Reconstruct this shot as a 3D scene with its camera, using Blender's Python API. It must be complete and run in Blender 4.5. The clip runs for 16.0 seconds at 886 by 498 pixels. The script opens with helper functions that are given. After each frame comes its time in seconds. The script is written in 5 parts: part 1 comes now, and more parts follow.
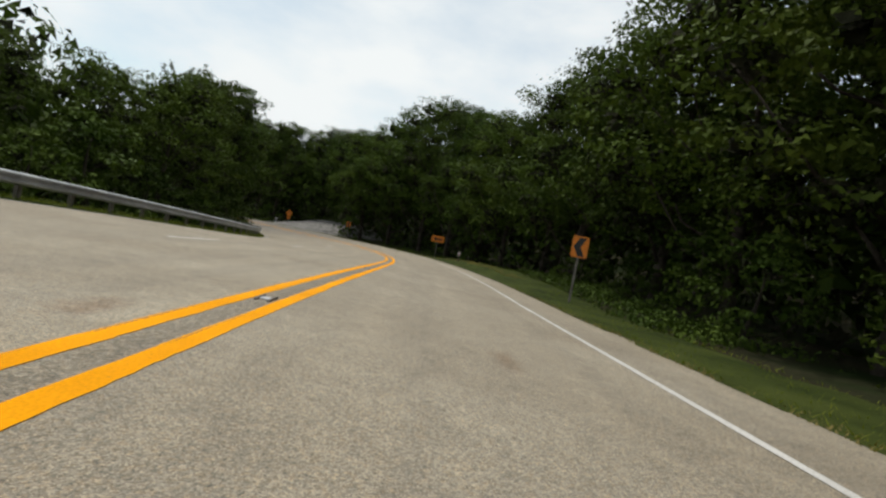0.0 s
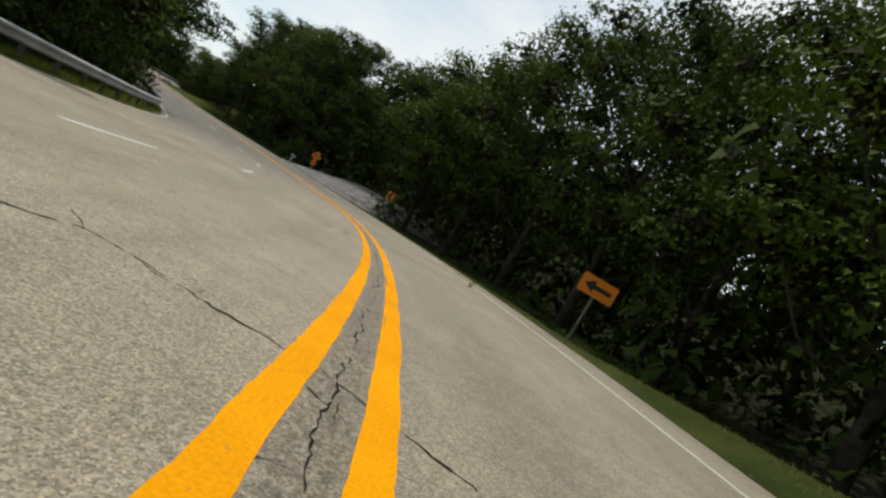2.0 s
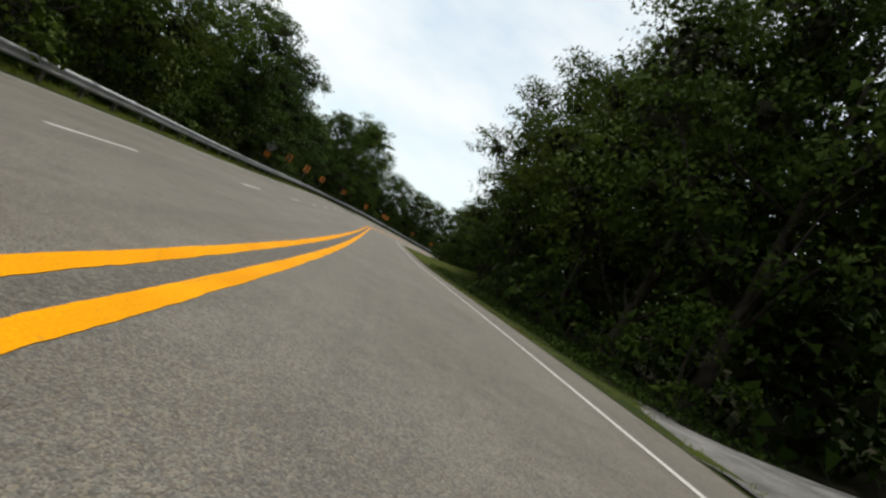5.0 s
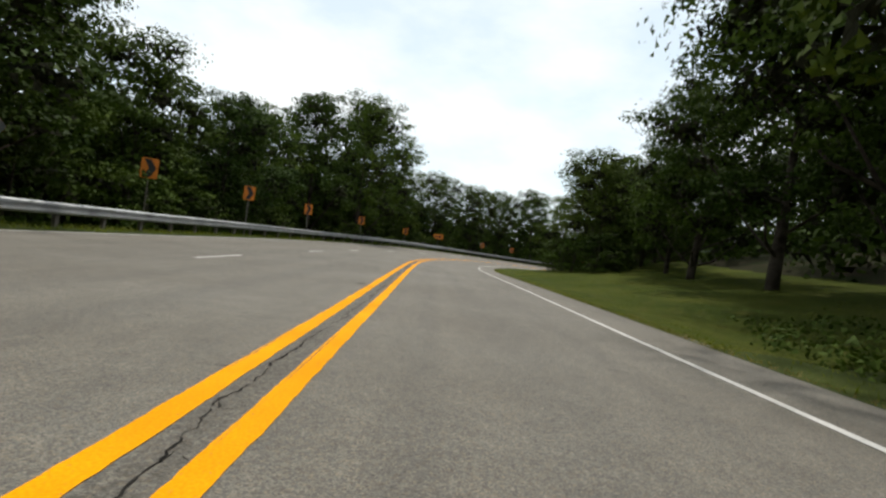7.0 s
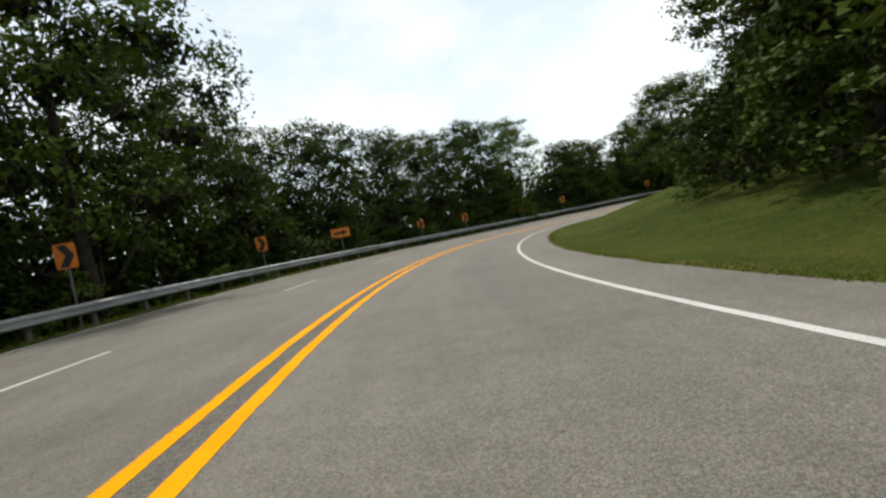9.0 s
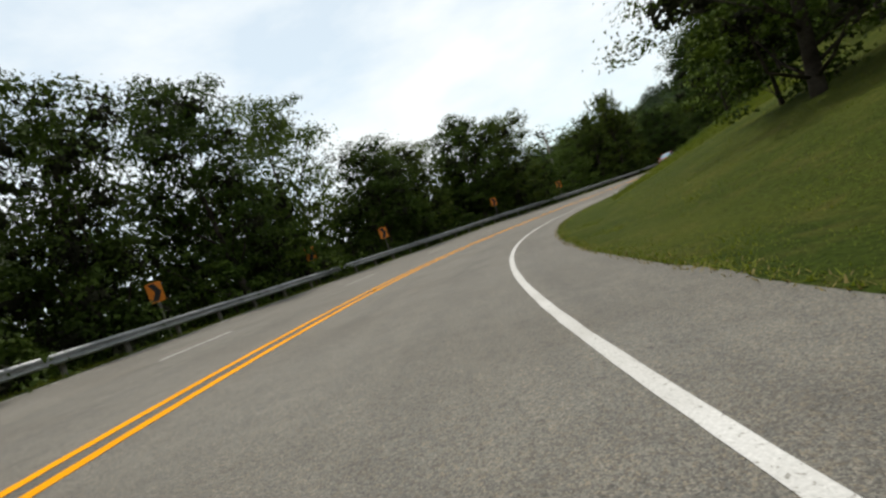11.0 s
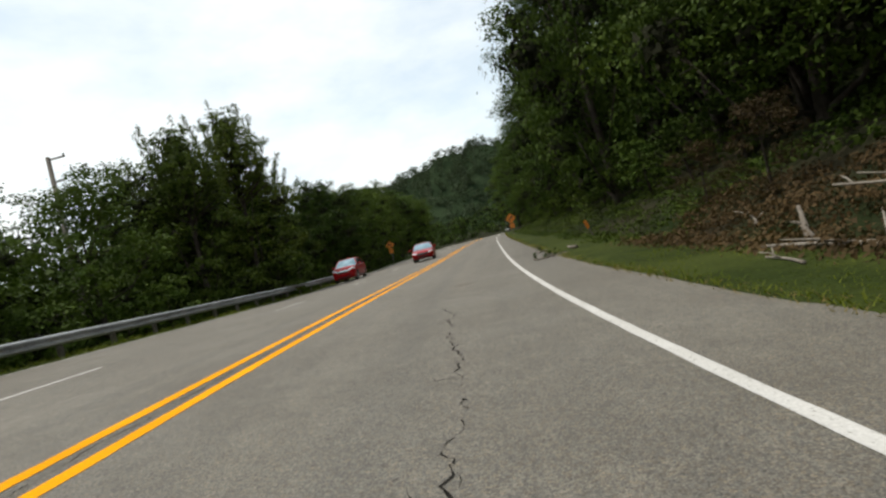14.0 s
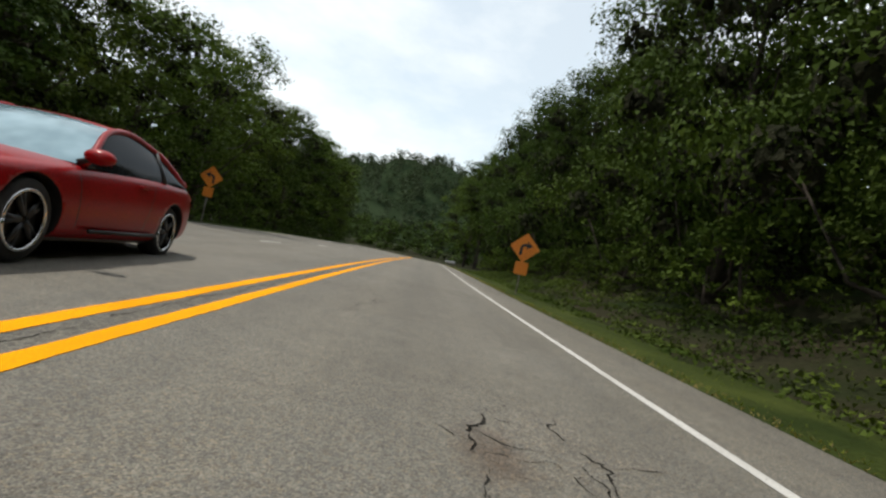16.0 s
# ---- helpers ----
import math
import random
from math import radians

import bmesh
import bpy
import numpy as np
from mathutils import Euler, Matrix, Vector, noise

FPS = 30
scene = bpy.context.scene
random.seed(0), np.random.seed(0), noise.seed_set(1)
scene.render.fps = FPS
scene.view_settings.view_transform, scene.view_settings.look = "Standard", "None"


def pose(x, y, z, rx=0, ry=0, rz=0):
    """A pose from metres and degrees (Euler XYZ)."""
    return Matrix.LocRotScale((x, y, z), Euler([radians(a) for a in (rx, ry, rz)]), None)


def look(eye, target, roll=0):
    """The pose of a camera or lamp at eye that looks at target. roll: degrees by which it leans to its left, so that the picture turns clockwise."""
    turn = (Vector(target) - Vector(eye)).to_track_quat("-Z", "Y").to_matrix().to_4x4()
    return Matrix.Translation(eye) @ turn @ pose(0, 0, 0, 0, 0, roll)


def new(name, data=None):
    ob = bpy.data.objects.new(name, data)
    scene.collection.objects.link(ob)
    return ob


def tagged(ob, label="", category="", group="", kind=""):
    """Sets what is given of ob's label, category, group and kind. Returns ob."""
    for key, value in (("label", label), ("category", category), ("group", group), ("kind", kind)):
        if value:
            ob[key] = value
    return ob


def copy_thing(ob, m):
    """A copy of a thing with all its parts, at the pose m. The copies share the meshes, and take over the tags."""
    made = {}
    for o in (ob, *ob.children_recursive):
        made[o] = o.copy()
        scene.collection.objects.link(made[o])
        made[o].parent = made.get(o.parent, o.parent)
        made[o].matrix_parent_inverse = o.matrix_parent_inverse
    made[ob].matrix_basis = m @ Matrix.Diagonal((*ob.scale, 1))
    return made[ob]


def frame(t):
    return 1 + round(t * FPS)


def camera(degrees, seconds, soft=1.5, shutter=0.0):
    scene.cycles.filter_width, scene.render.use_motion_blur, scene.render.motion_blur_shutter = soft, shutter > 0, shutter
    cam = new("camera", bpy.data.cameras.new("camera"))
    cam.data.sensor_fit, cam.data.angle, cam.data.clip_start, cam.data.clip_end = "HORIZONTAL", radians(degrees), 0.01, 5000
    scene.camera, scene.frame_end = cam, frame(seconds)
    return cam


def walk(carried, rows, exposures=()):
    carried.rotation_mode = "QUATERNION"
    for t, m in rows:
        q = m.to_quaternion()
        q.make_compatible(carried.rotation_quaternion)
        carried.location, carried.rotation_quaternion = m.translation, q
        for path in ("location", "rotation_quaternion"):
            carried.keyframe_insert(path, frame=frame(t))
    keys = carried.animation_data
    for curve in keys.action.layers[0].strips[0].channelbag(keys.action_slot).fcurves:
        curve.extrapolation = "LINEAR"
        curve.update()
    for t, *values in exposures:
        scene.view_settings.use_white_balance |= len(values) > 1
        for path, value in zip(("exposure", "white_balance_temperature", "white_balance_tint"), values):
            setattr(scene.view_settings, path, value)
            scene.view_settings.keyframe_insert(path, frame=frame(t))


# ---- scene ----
from mathutils.bvhtree import BVHTree
cam = camera(82.59, 16.0, 2.5)
WALK = [
    (0, (1.268, -0.004, 0.719), (1.376, 1.993, 0.686), 11.03),
    (0.5, (1.181, 7.596, 0.552), (1.281, 9.593, 0.508), 11.54),
    (1, (0.937, 15.358, 0.245), (1.027, 17.356, 0.201), 18.40),
    (1.5, (0.504, 23.292, -0.002), (0.505, 25.292, -0.027), 23.37),
    (2, (-0.401, 31.250, -0.314), (-0.528, 33.246, -0.347), 30.81),
    (2.5, (-2.005, 39.127, -0.518), (-2.326, 41.101, -0.530), 32.62),
    (3, (-4.308, 46.890, -0.766), (-4.848, 48.816, -0.750), 36.11),
    (3.5, (-7.486, 54.395, -0.947), (-8.272, 56.234, -0.936), 34.99),
    (4, (-11.525, 61.457, -1.083), (-12.519, 63.192, -1.061), 34.16),
    (4.5, (-16.246, 68.050, -1.154), (-17.407, 69.678, -1.109), 31.23),
    (5, (-21.432, 74.226, -1.177), (-22.736, 75.742, -1.133), 28.61),
    (5.2, (-23.618, 76.583, -1.158), (-24.961, 78.064, -1.118), 26.71),
    (5.7, (-29.359, 82.142, -1.123), (-30.774, 83.556, -1.114), 21.70),
    (6.2, (-35.375, 87.346, -1.144), (-36.819, 88.730, -1.149), 16.14),
    (6.7, (-41.509, 92.423, -1.170), (-42.969, 93.790, -1.168), 10.64),
    (7.3, (-48.932, 98.567, -1.112), (-50.405, 99.919, -1.087), 4.97),
    (7.5, (-51.401, 100.661, -1.053), (-52.864, 102.024, -1.038), 3.28),
    (8, (-57.495, 105.968, -0.947), (-58.915, 107.377, -0.956), -1.80),
    (8.5, (-63.127, 111.462, -0.896), (-64.479, 112.936, -0.910), -9.95),
    (8.7, (-65.267, 113.707, -0.890), (-66.568, 115.226, -0.925), -10.77),
    (9.2, (-70.243, 119.483, -0.896), (-71.445, 121.081, -0.921), -13.06),
    (9.7, (-74.531, 125.553, -0.890), (-75.591, 127.248, -0.899), -15.03),
    (10.2, (-78.061, 131.953, -0.865), (-78.932, 133.753, -0.875), -16.76),
    (10.8, (-81.301, 140.025, -0.850), (-81.910, 141.929, -0.887), -18.63),
    (11, (-82.136, 142.804, -0.843), (-82.658, 144.735, -0.883), -19.43),
    (11.5, (-83.731, 149.891, -0.850), (-83.986, 151.874, -0.907), -21.44),
    (12, (-84.408, 157.101, -0.915), (-84.403, 159.100, -0.976), -21.81),
    (12.5, (-84.116, 164.365, -0.990), (-83.837, 166.344, -1.056), -22.19),
    (13, (-82.864, 171.637, -1.035), (-82.332, 173.564, -1.076), -19.83),
    (13.5, (-80.784, 178.956, -1.026), (-80.053, 180.817, -1.043), -16.78),
    (14, (-77.889, 186.248, -1.023), (-76.974, 188.026, -1.016), -13.68),
    (14.5, (-74.238, 193.527, -0.983), (-73.180, 195.225, -0.956), -7.94),
    (15, (-70.039, 200.785, -0.936), (-68.911, 202.436, -0.889), -0.51),
    (15.5, (-65.479, 207.963, -0.834), (-64.318, 209.590, -0.764), 7.05),
    (16, (-60.931, 215.247, -0.744), (-59.757, 216.865, -0.675), 12.45),
]
walk(cam, [(t, look(eye, target, roll)) for t, eye, target, roll in WALK],
     exposures=[(0.0, -0.24), (3.0, -0.24), (5.0, -0.1), (7.5, 0.08), (10.8, -0.02), (11.5, -0.1), (12.5, -0.02), (14.0, 0.08), (16.0, 0.08)])

# ---- sky, sun ----
SUN_AZ, SUN_EL = 38.0, 67.0      # degrees left of +y, degrees up
world = bpy.data.worlds.new("sky")
scene.world = world
world.use_nodes = True
wn, wl = world.node_tree.nodes, world.node_tree.links
wn.clear()
w_out, w_bg = wn.new("ShaderNodeOutputWorld"), wn.new("ShaderNodeBackground")
w_sky = wn.new("ShaderNodeTexSky")
w_sky.sky_type, w_sky.sun_disc = "NISHITA", False
w_sky.sun_elevation, w_sky.sun_rotation = radians(SUN_EL), radians(-SUN_AZ)
w_sky.dust_density, w_sky.air_density, w_sky.ozone_density = 0.8, 1.0, 0.3
w_co = wn.new("ShaderNodeTexCoord")
w_map = wn.new("ShaderNodeMapping")
w_map.inputs["Scale"].default_value = (1.0, 1.0, 2.2)
w_noise = wn.new("ShaderNodeTexNoise")
w_noise.inputs["Scale"].default_value, w_noise.inputs["Detail"].default_value = 2.1, 7.0
w_noise.inputs["Roughness"].default_value = 0.55
w_ramp = wn.new("ShaderNodeValToRGB")
w_ramp.color_ramp.elements[0].position, w_ramp.color_ramp.elements[1].position = 0.38, 0.60
w_ramp.color_ramp.elements[0].color = (0.57, 0.57, 0.57, 1)
w_mix = wn.new("ShaderNodeMix")
w_mix.data_type = "RGBA"
w_mix.inputs["B"].default_value = (10.1, 10.5, 10.5, 1)
wl.new(w_co.outputs["Generated"], w_map.inputs["Vector"])
wl.new(w_map.outputs["Vector"], w_noise.inputs["Vector"])
wl.new(w_noise.outputs["Fac"], w_ramp.inputs["Fac"])
wl.new(w_ramp.outputs["Color"], w_mix.inputs["Factor"])
w_haze = wn.new("ShaderNodeMix")
w_haze.data_type, w_haze.blend_type = "RGBA", "MULTIPLY"
w_haze.inputs["Factor"].default_value = 1.0
w_haze.inputs["B"].default_value = (1.25, 1.5, 1.38, 1)
wl.new(w_sky.outputs["Color"], w_haze.inputs["A"])
wl.new(w_haze.outputs["Result"], w_mix.inputs["A"])
wl.new(w_mix.outputs["Result"], w_bg.inputs["Color"])
wl.new(w_bg.outputs["Background"], w_out.inputs["Surface"])
w_bg.inputs["Strength"].default_value = 0.105
sun_data = bpy.data.lights.new("sun", "SUN")
sun_data.energy, sun_data.angle, sun_data.color = 3.25, radians(1.5), (1.0, 0.95, 0.87)
sun = new("sun", sun_data)
_a, _e = radians(SUN_AZ), radians(SUN_EL)
sun.matrix_world = look((-math.sin(_a) * math.cos(_e) * 300, math.cos(_a) * math.cos(_e) * 300, math.sin(_e) * 300), (0, 0, 0))


# ---- materials ----
def nodes(name, rough=0.8, metal=0.0):
    m = bpy.data.materials.new(name)
    m.use_nodes = True
    nt = m.node_tree
    b = nt.nodes["Principled BSDF"]
    b.inputs["Roughness"].default_value, b.inputs["Metallic"].default_value = rough, metal
    return m, nt, b


def tex_noise(nt, vec, scale, detail=4.0, rough=0.55):
    n = nt.nodes.new("ShaderNodeTexNoise")
    n.inputs["Scale"].default_value, n.inputs["Detail"].default_value, n.inputs["Roughness"].default_value = scale, detail, rough
    nt.links.new(vec, n.inputs["Vector"])
    return n.outputs["Fac"]


def ramp(nt, fac, lo, hi, a=(0, 0, 0), b=(1, 1, 1)):
    r = nt.nodes.new("ShaderNodeValToRGB")
    r.color_ramp.elements[0].position, r.color_ramp.elements[1].position = lo, hi
    r.color_ramp.elements[0].color, r.color_ramp.elements[1].color = (*a, 1), (*b, 1)
    nt.links.new(fac, r.inputs["Fac"])
    return r.outputs["Color"]


def blend(nt, fac, a, b, how="MIX"):
    x = nt.nodes.new("ShaderNodeMix")
    x.data_type, x.blend_type = "RGBA", how
    for key, v in (("Factor", fac), ("A", a), ("B", b)):
        if isinstance(v, tuple):
            x.inputs[key].default_value = (*v, 1)
        elif isinstance(v, float):
            x.inputs[key].default_value = v
        else:
            nt.links.new(v, x.inputs[key])
    return x.outputs["Result"]


def bump(nt, b, height, strength, distance):
    n = nt.nodes.new("ShaderNodeBump")
    n.inputs["Strength"].default_value, n.inputs["Distance"].default_value = strength, distance
    nt.links.new(height, n.inputs["Height"])
    nt.links.new(n.outputs["Normal"], b.inputs["Normal"])


def plain(name, c1, c2, scale=3.0, rough=0.7, metal=0.0, fine=40.0, relief=0.2, depth=0.004, spread=(0.35, 0.65)):
    """A surface that varies between two colours at two scales, with a little relief."""
    m, nt, b = nodes(name, rough, metal)
    co = nt.nodes.new("ShaderNodeTexCoord").outputs["Object"]
    f1, f2 = tex_noise(nt, co, scale), tex_noise(nt, co, fine, 2.0)
    base = blend(nt, ramp(nt, f1, *spread), c1, c2)
    grain = ramp(nt, f2, 0.3, 0.7, (0.8, 0.8, 0.8), (1.15, 1.15, 1.15))
    nt.links.new(blend(nt, 1.0, base, grain, "MULTIPLY"), b.inputs["Base Color"])
    bump(nt, b, f2, relief, depth)
    return m


def road_coords(nt):
    u = nt.nodes.new("ShaderNodeUVMap")
    u.uv_map = "road"
    return u.outputs["UV"]


def asphalt_material():
    m, nt, b = nodes("asphalt", 0.85)
    uv = road_coords(nt)
    stone = nt.nodes.new("ShaderNodeTexVoronoi")
    stone.inputs["Scale"].default_value = 150.0
    nt.links.new(uv, stone.inputs["Vector"])
    bw = nt.nodes.new("ShaderNodeRGBToBW")
    nt.links.new(stone.outputs["Color"], bw.inputs["Color"])
    chips = ramp(nt, bw.outputs["Val"], 0.12, 0.9, (0.135, 0.130, 0.121), (0.385, 0.372, 0.337))
    fine = nt.nodes.new("ShaderNodeTexVoronoi")
    fine.inputs["Scale"].default_value = 75.0
    nt.links.new(uv, fine.inputs["Vector"])
    hue = nt.nodes.new("ShaderNodeSeparateColor")
    nt.links.new(fine.outputs["Color"], hue.inputs["Color"])
    big = ramp(nt, hue.outputs["Red"], 0.1, 0.95, (0.78, 0.80, 0.80), (1.17, 1.14, 1.08))
    tint = ramp(nt, hue.outputs["Green"], 0.55, 0.95, (1.0, 1.0, 1.0), (1.06, 0.98, 0.88))
    chips = blend(nt, 1.0, blend(nt, 0.8, chips, big, "MULTIPLY"), tint, "MULTIPLY")
    gaps = ramp(nt, stone.outputs["Distance"], 0.30, 0.75, (1.05, 1.05, 1.05), (0.78, 0.78, 0.78))
    base = blend(nt, 0.4, chips, gaps, "MULTIPLY")
    clot = ramp(nt, tex_noise(nt, uv, 18.0, 7.0, 0.8), 0.28, 0.70, (0.72, 0.72, 0.71), (1.17, 1.17, 1.16))
    base = blend(nt, 0.45, base, clot, "MULTIPLY")
    grit = ramp(nt, tex_noise(nt, uv, 210.0, 2.0), 0.3, 0.75, (0.84, 0.84, 0.84), (1.1, 1.1, 1.1))
    base = blend(nt, 0.8, base, grit, "MULTIPLY")
    mottle = ramp(nt, tex_noise(nt, uv, 4.2, 5.0, 0.6), 0.30, 0.70, (0.87, 0.87, 0.87), (1.11, 1.11, 1.10))
    base = blend(nt, 1.0, base, mottle, "MULTIPLY")
    # pits where single stones have come out
    hole = nt.nodes.new("ShaderNodeTexVoronoi")
    hole.inputs["Scale"].default_value = 13.0
    nt.links.new(uv, hole.inputs["Vector"])
    hb = nt.nodes.new("ShaderNodeRGBToBW")
    nt.links.new(hole.outputs["Color"], hb.inputs["Color"])
    some = ramp(nt, hb.outputs["Val"], 0.70, 0.74)
    near_ = ramp(nt, hole.outputs["Distance"], 0.08, 0.30, (1, 1, 1), (0, 0, 0))
    worn = ramp(nt, tex_noise(nt, uv, 0.9, 3.0), 0.42, 0.60, (0.1, 0.1, 0.1), (0.85, 0.85, 0.85))
    near_ = blend(nt, 1.0, near_, ramp(nt, tex_noise(nt, uv, 55.0, 3.0), 0.42, 0.56), "MULTIPLY")
    pits = blend(nt, 1.0, blend(nt, 1.0, some, near_, "MULTIPLY"), worn, "MULTIPLY")
    base = blend(nt, pits, base, (0.05, 0.046, 0.04))
    # paler and warmer before 50 m along the road, darker grey past 72 m
    sep = nt.nodes.new("ShaderNodeSeparateXYZ")
    nt.links.new(uv, sep.inputs["Vector"])
    rng_ = nt.nodes.new("ShaderNodeMapRange")
    rng_.inputs["From Min"].default_value, rng_.inputs["From Max"].default_value = 50.0, 72.0
    nt.links.new(sep.outputs["X"], rng_.inputs["Value"])
    base = blend(nt, 1.0, base, blend(nt, rng_.outputs["Result"], (1.14, 1.055, 0.93), (0.575, 0.562, 0.545)), "MULTIPLY")
    patch = ramp(nt, tex_noise(nt, uv, 0.45, 5.0), 0.3, 0.7, (0.82, 0.79, 0.75), (1.08, 1.08, 1.07))
    base = blend(nt, 1.0, base, patch, "MULTIPLY")
    # lengthwise wheel paths and drips
    mp = nt.nodes.new("ShaderNodeMapping")
    mp.inputs["Scale"].default_value = (0.035, 1.5, 1)
    nt.links.new(uv, mp.inputs["Vector"])
    lanes = ramp(nt, tex_noise(nt, mp.outputs["Vector"], 1.0, 3.0), 0.3, 0.72, (0.82, 0.82, 0.83), (1.08, 1.07, 1.05))
    base = blend(nt, 1.0, base, lanes, "MULTIPLY")
    # small dark blotches
    spots = ramp(nt, tex_noise(nt, uv, 1.3, 5.0, 0.6), 0.69, 0.80)
    base = blend(nt, spots, base, (0.13, 0.105, 0.085))
    # the open joint between the centre lines has lost its fine mortar
    across = nt.nodes.new("ShaderNodeMath")
    across.operation = "ABSOLUTE"
    nt.links.new(sep.outputs["Y"], across.inputs[0])
    seam = ramp(nt, across.outputs[0], 0.07, 0.14, (1, 1, 1), (0, 0, 0))
    seam = blend(nt, 1.0, seam, ramp(nt, tex_noise(nt, uv, 24.0, 5.0, 0.7), 0.40, 0.58), "MULTIPLY")
    base = blend(nt, blend(nt, 1.0, seam, (0.75, 0.75, 0.75), "MULTIPLY"), base, blend(nt, 1.0, base, (0.42, 0.40, 0.37), "MULTIPLY"))
    # rusty stains
    blur = tex_noise(nt, uv, 7.0, 5.0, 0.65)
    for s0, d0, long_, wide in ((3.9, 2.1, 0.5, 0.14), (3.1, -0.6, 0.5, 0.2), (41.7, -0.6, 1.1, 0.12), (239.2, 0.56, 0.16, 0.15), (240.2, 0.84, 0.14, 0.14), (256.5, 2.05, 0.45, 0.2), (230.7, 2.2, 0.35, 0.3), (176.0, -2.0, 0.6, 0.25)):
        place = nt.nodes.new("ShaderNodeMapping")
        place.inputs["Scale"].default_value = (1 / long_, 1 / wide, 1)
        place.inputs["Location"].default_value = (-s0 / long_, -d0 / wide, 0)
        nt.links.new(uv, place.inputs["Vector"])
        away = nt.nodes.new("ShaderNodeVectorMath")
        away.operation = "LENGTH"
        nt.links.new(place.outputs["Vector"], away.inputs[0])
        frayed = nt.nodes.new("ShaderNodeMath")
        frayed.operation = "MULTIPLY_ADD"
        nt.links.new(blur, frayed.inputs[0])
        frayed.inputs[1].default_value = 1.6
        nt.links.new(away.outputs["Value"], frayed.inputs[2])
        less = nt.nodes.new("ShaderNodeMath")
        less.operation = "SUBTRACT"
        nt.links.new(frayed.outputs[0], less.inputs[0])
        less.inputs[1].default_value = 0.8
        mark = ramp(nt, less.outputs[0], 0.2, 0.95, (0.7, 0.7, 0.7), (0, 0, 0))
        base = blend(nt, mark, base, blend(nt, 1.0, base, (0.62, 0.47, 0.38), "MULTIPLY"))
    nt.links.new(base, b.inputs["Base Color"])
    bump(nt, b, stone.outputs["Distance"], 0.45, -0.005)
    return m


def paint_material(name, colour, worn, edge=()):
    m, nt, b = nodes(name, 0.7)
    b.inputs["Specular IOR Level"].default_value = 0.03
    uv = road_coords(nt)
    chips = ramp(nt, tex_noise(nt, uv, 38.0, 5.0, 0.65), 0.66 - worn, 0.74 - worn, (0, 0, 0), (0.75, 0.75, 0.75))
    dirt = ramp(nt, tex_noise(nt, uv, 1.2, 4.0), 0.25, 0.7, (0.80, 0.79, 0.77), (1.05, 1.05, 1.05))
    grain = ramp(nt, tex_noise(nt, uv, 70.0, 2.0), 0.3, 0.7, (0.86, 0.86, 0.86), (1.1, 1.1, 1.1))
    base = blend(nt, 1.0, blend(nt, 1.0, colour, dirt, "MULTIPLY"), grain, "MULTIPLY")
    # lengthwise crack in the paint near the border
    if edge:
        sep = nt.nodes.new("ShaderNodeSeparateXYZ")
        nt.links.new(uv, sep.inputs["Vector"])
        off = nt.nodes.new("ShaderNodeMath")
        off.operation = "ADD"
        wob = nt.nodes.new("ShaderNodeMath")
        wob.operation = "MULTIPLY_ADD"
        nt.links.new(tex_noise(nt, uv, 26.0, 5.0, 0.75), wob.inputs[0])
        wob.inputs[1].default_value, wob.inputs[2].default_value = 0.04, -0.02
        nt.links.new(sep.outputs["Y"], off.inputs[0])
        nt.links.new(wob.outputs[0], off.inputs[1])
        for at in edge:
            gap = nt.nodes.new("ShaderNodeMath")
            gap.operation = "COMPARE"
            gap.inputs[1].default_value, gap.inputs[2].default_value = at, 0.004
            nt.links.new(off.outputs[0], gap.inputs[0])
            keep = ramp(nt, tex_noise(nt, uv, 0.5, 3.0), 0.52, 0.62)
            base = blend(nt, blend(nt, 1.0, gap.outputs[0], keep, "MULTIPLY"), base, (0.12, 0.09, 0.06))
    nt.links.new(blend(nt, chips, base, (0.13, 0.115, 0.09)), b.inputs["Base Color"])
    bump(nt, b, tex_noise(nt, uv, 60.0, 2.0), 0.3, 0.004)
    return m


def leaf_material(name, dark, light, glow=0.06):
    m, nt, b = nodes(name, 0.6)
    b.inputs["Specular IOR Level"].default_value = 0.04
    g = nt.nodes.new("ShaderNodeNewGeometry")
    o = nt.nodes.new("ShaderNodeObjectInfo")
    co = nt.nodes.new("ShaderNodeTexCoord").outputs["Object"]
    f = ramp(nt, tex_noise(nt, co, 0.45, 3.0), 0.3, 0.7)
    base = blend(nt, f, dark, light)
    vary = ramp(nt, g.outputs["Random Per Island"], 0.0, 1.0, (0.70, 0.72, 0.60), (1.18, 1.15, 0.88))
    base = blend(nt, 1.0, base, vary, "MULTIPLY")
    tone = ramp(nt, o.outputs["Random"], 0.0, 1.0, (0.75, 0.8, 0.75), (1.2, 1.12, 0.95))
    base = blend(nt, 1.0, base, tone, "MULTIPLY")
    nt.links.new(base, b.inputs["Base Color"])
    t = nt.nodes.new("ShaderNodeBsdfTranslucent")
    nt.links.new(blend(nt, 1.0, base, (1.3, 1.5, 0.5), "MULTIPLY"), t.inputs["Color"])
    s = nt.nodes.new("ShaderNodeMixShader")
    s.inputs["Fac"].default_value = glow
    nt.links.new(b.outputs["BSDF"], s.inputs[1])
    nt.links.new(t.outputs["BSDF"], s.inputs[2])
    nt.links.new(s.outputs["Shader"], nt.nodes["Material Output"].inputs["Surface"])
    return m


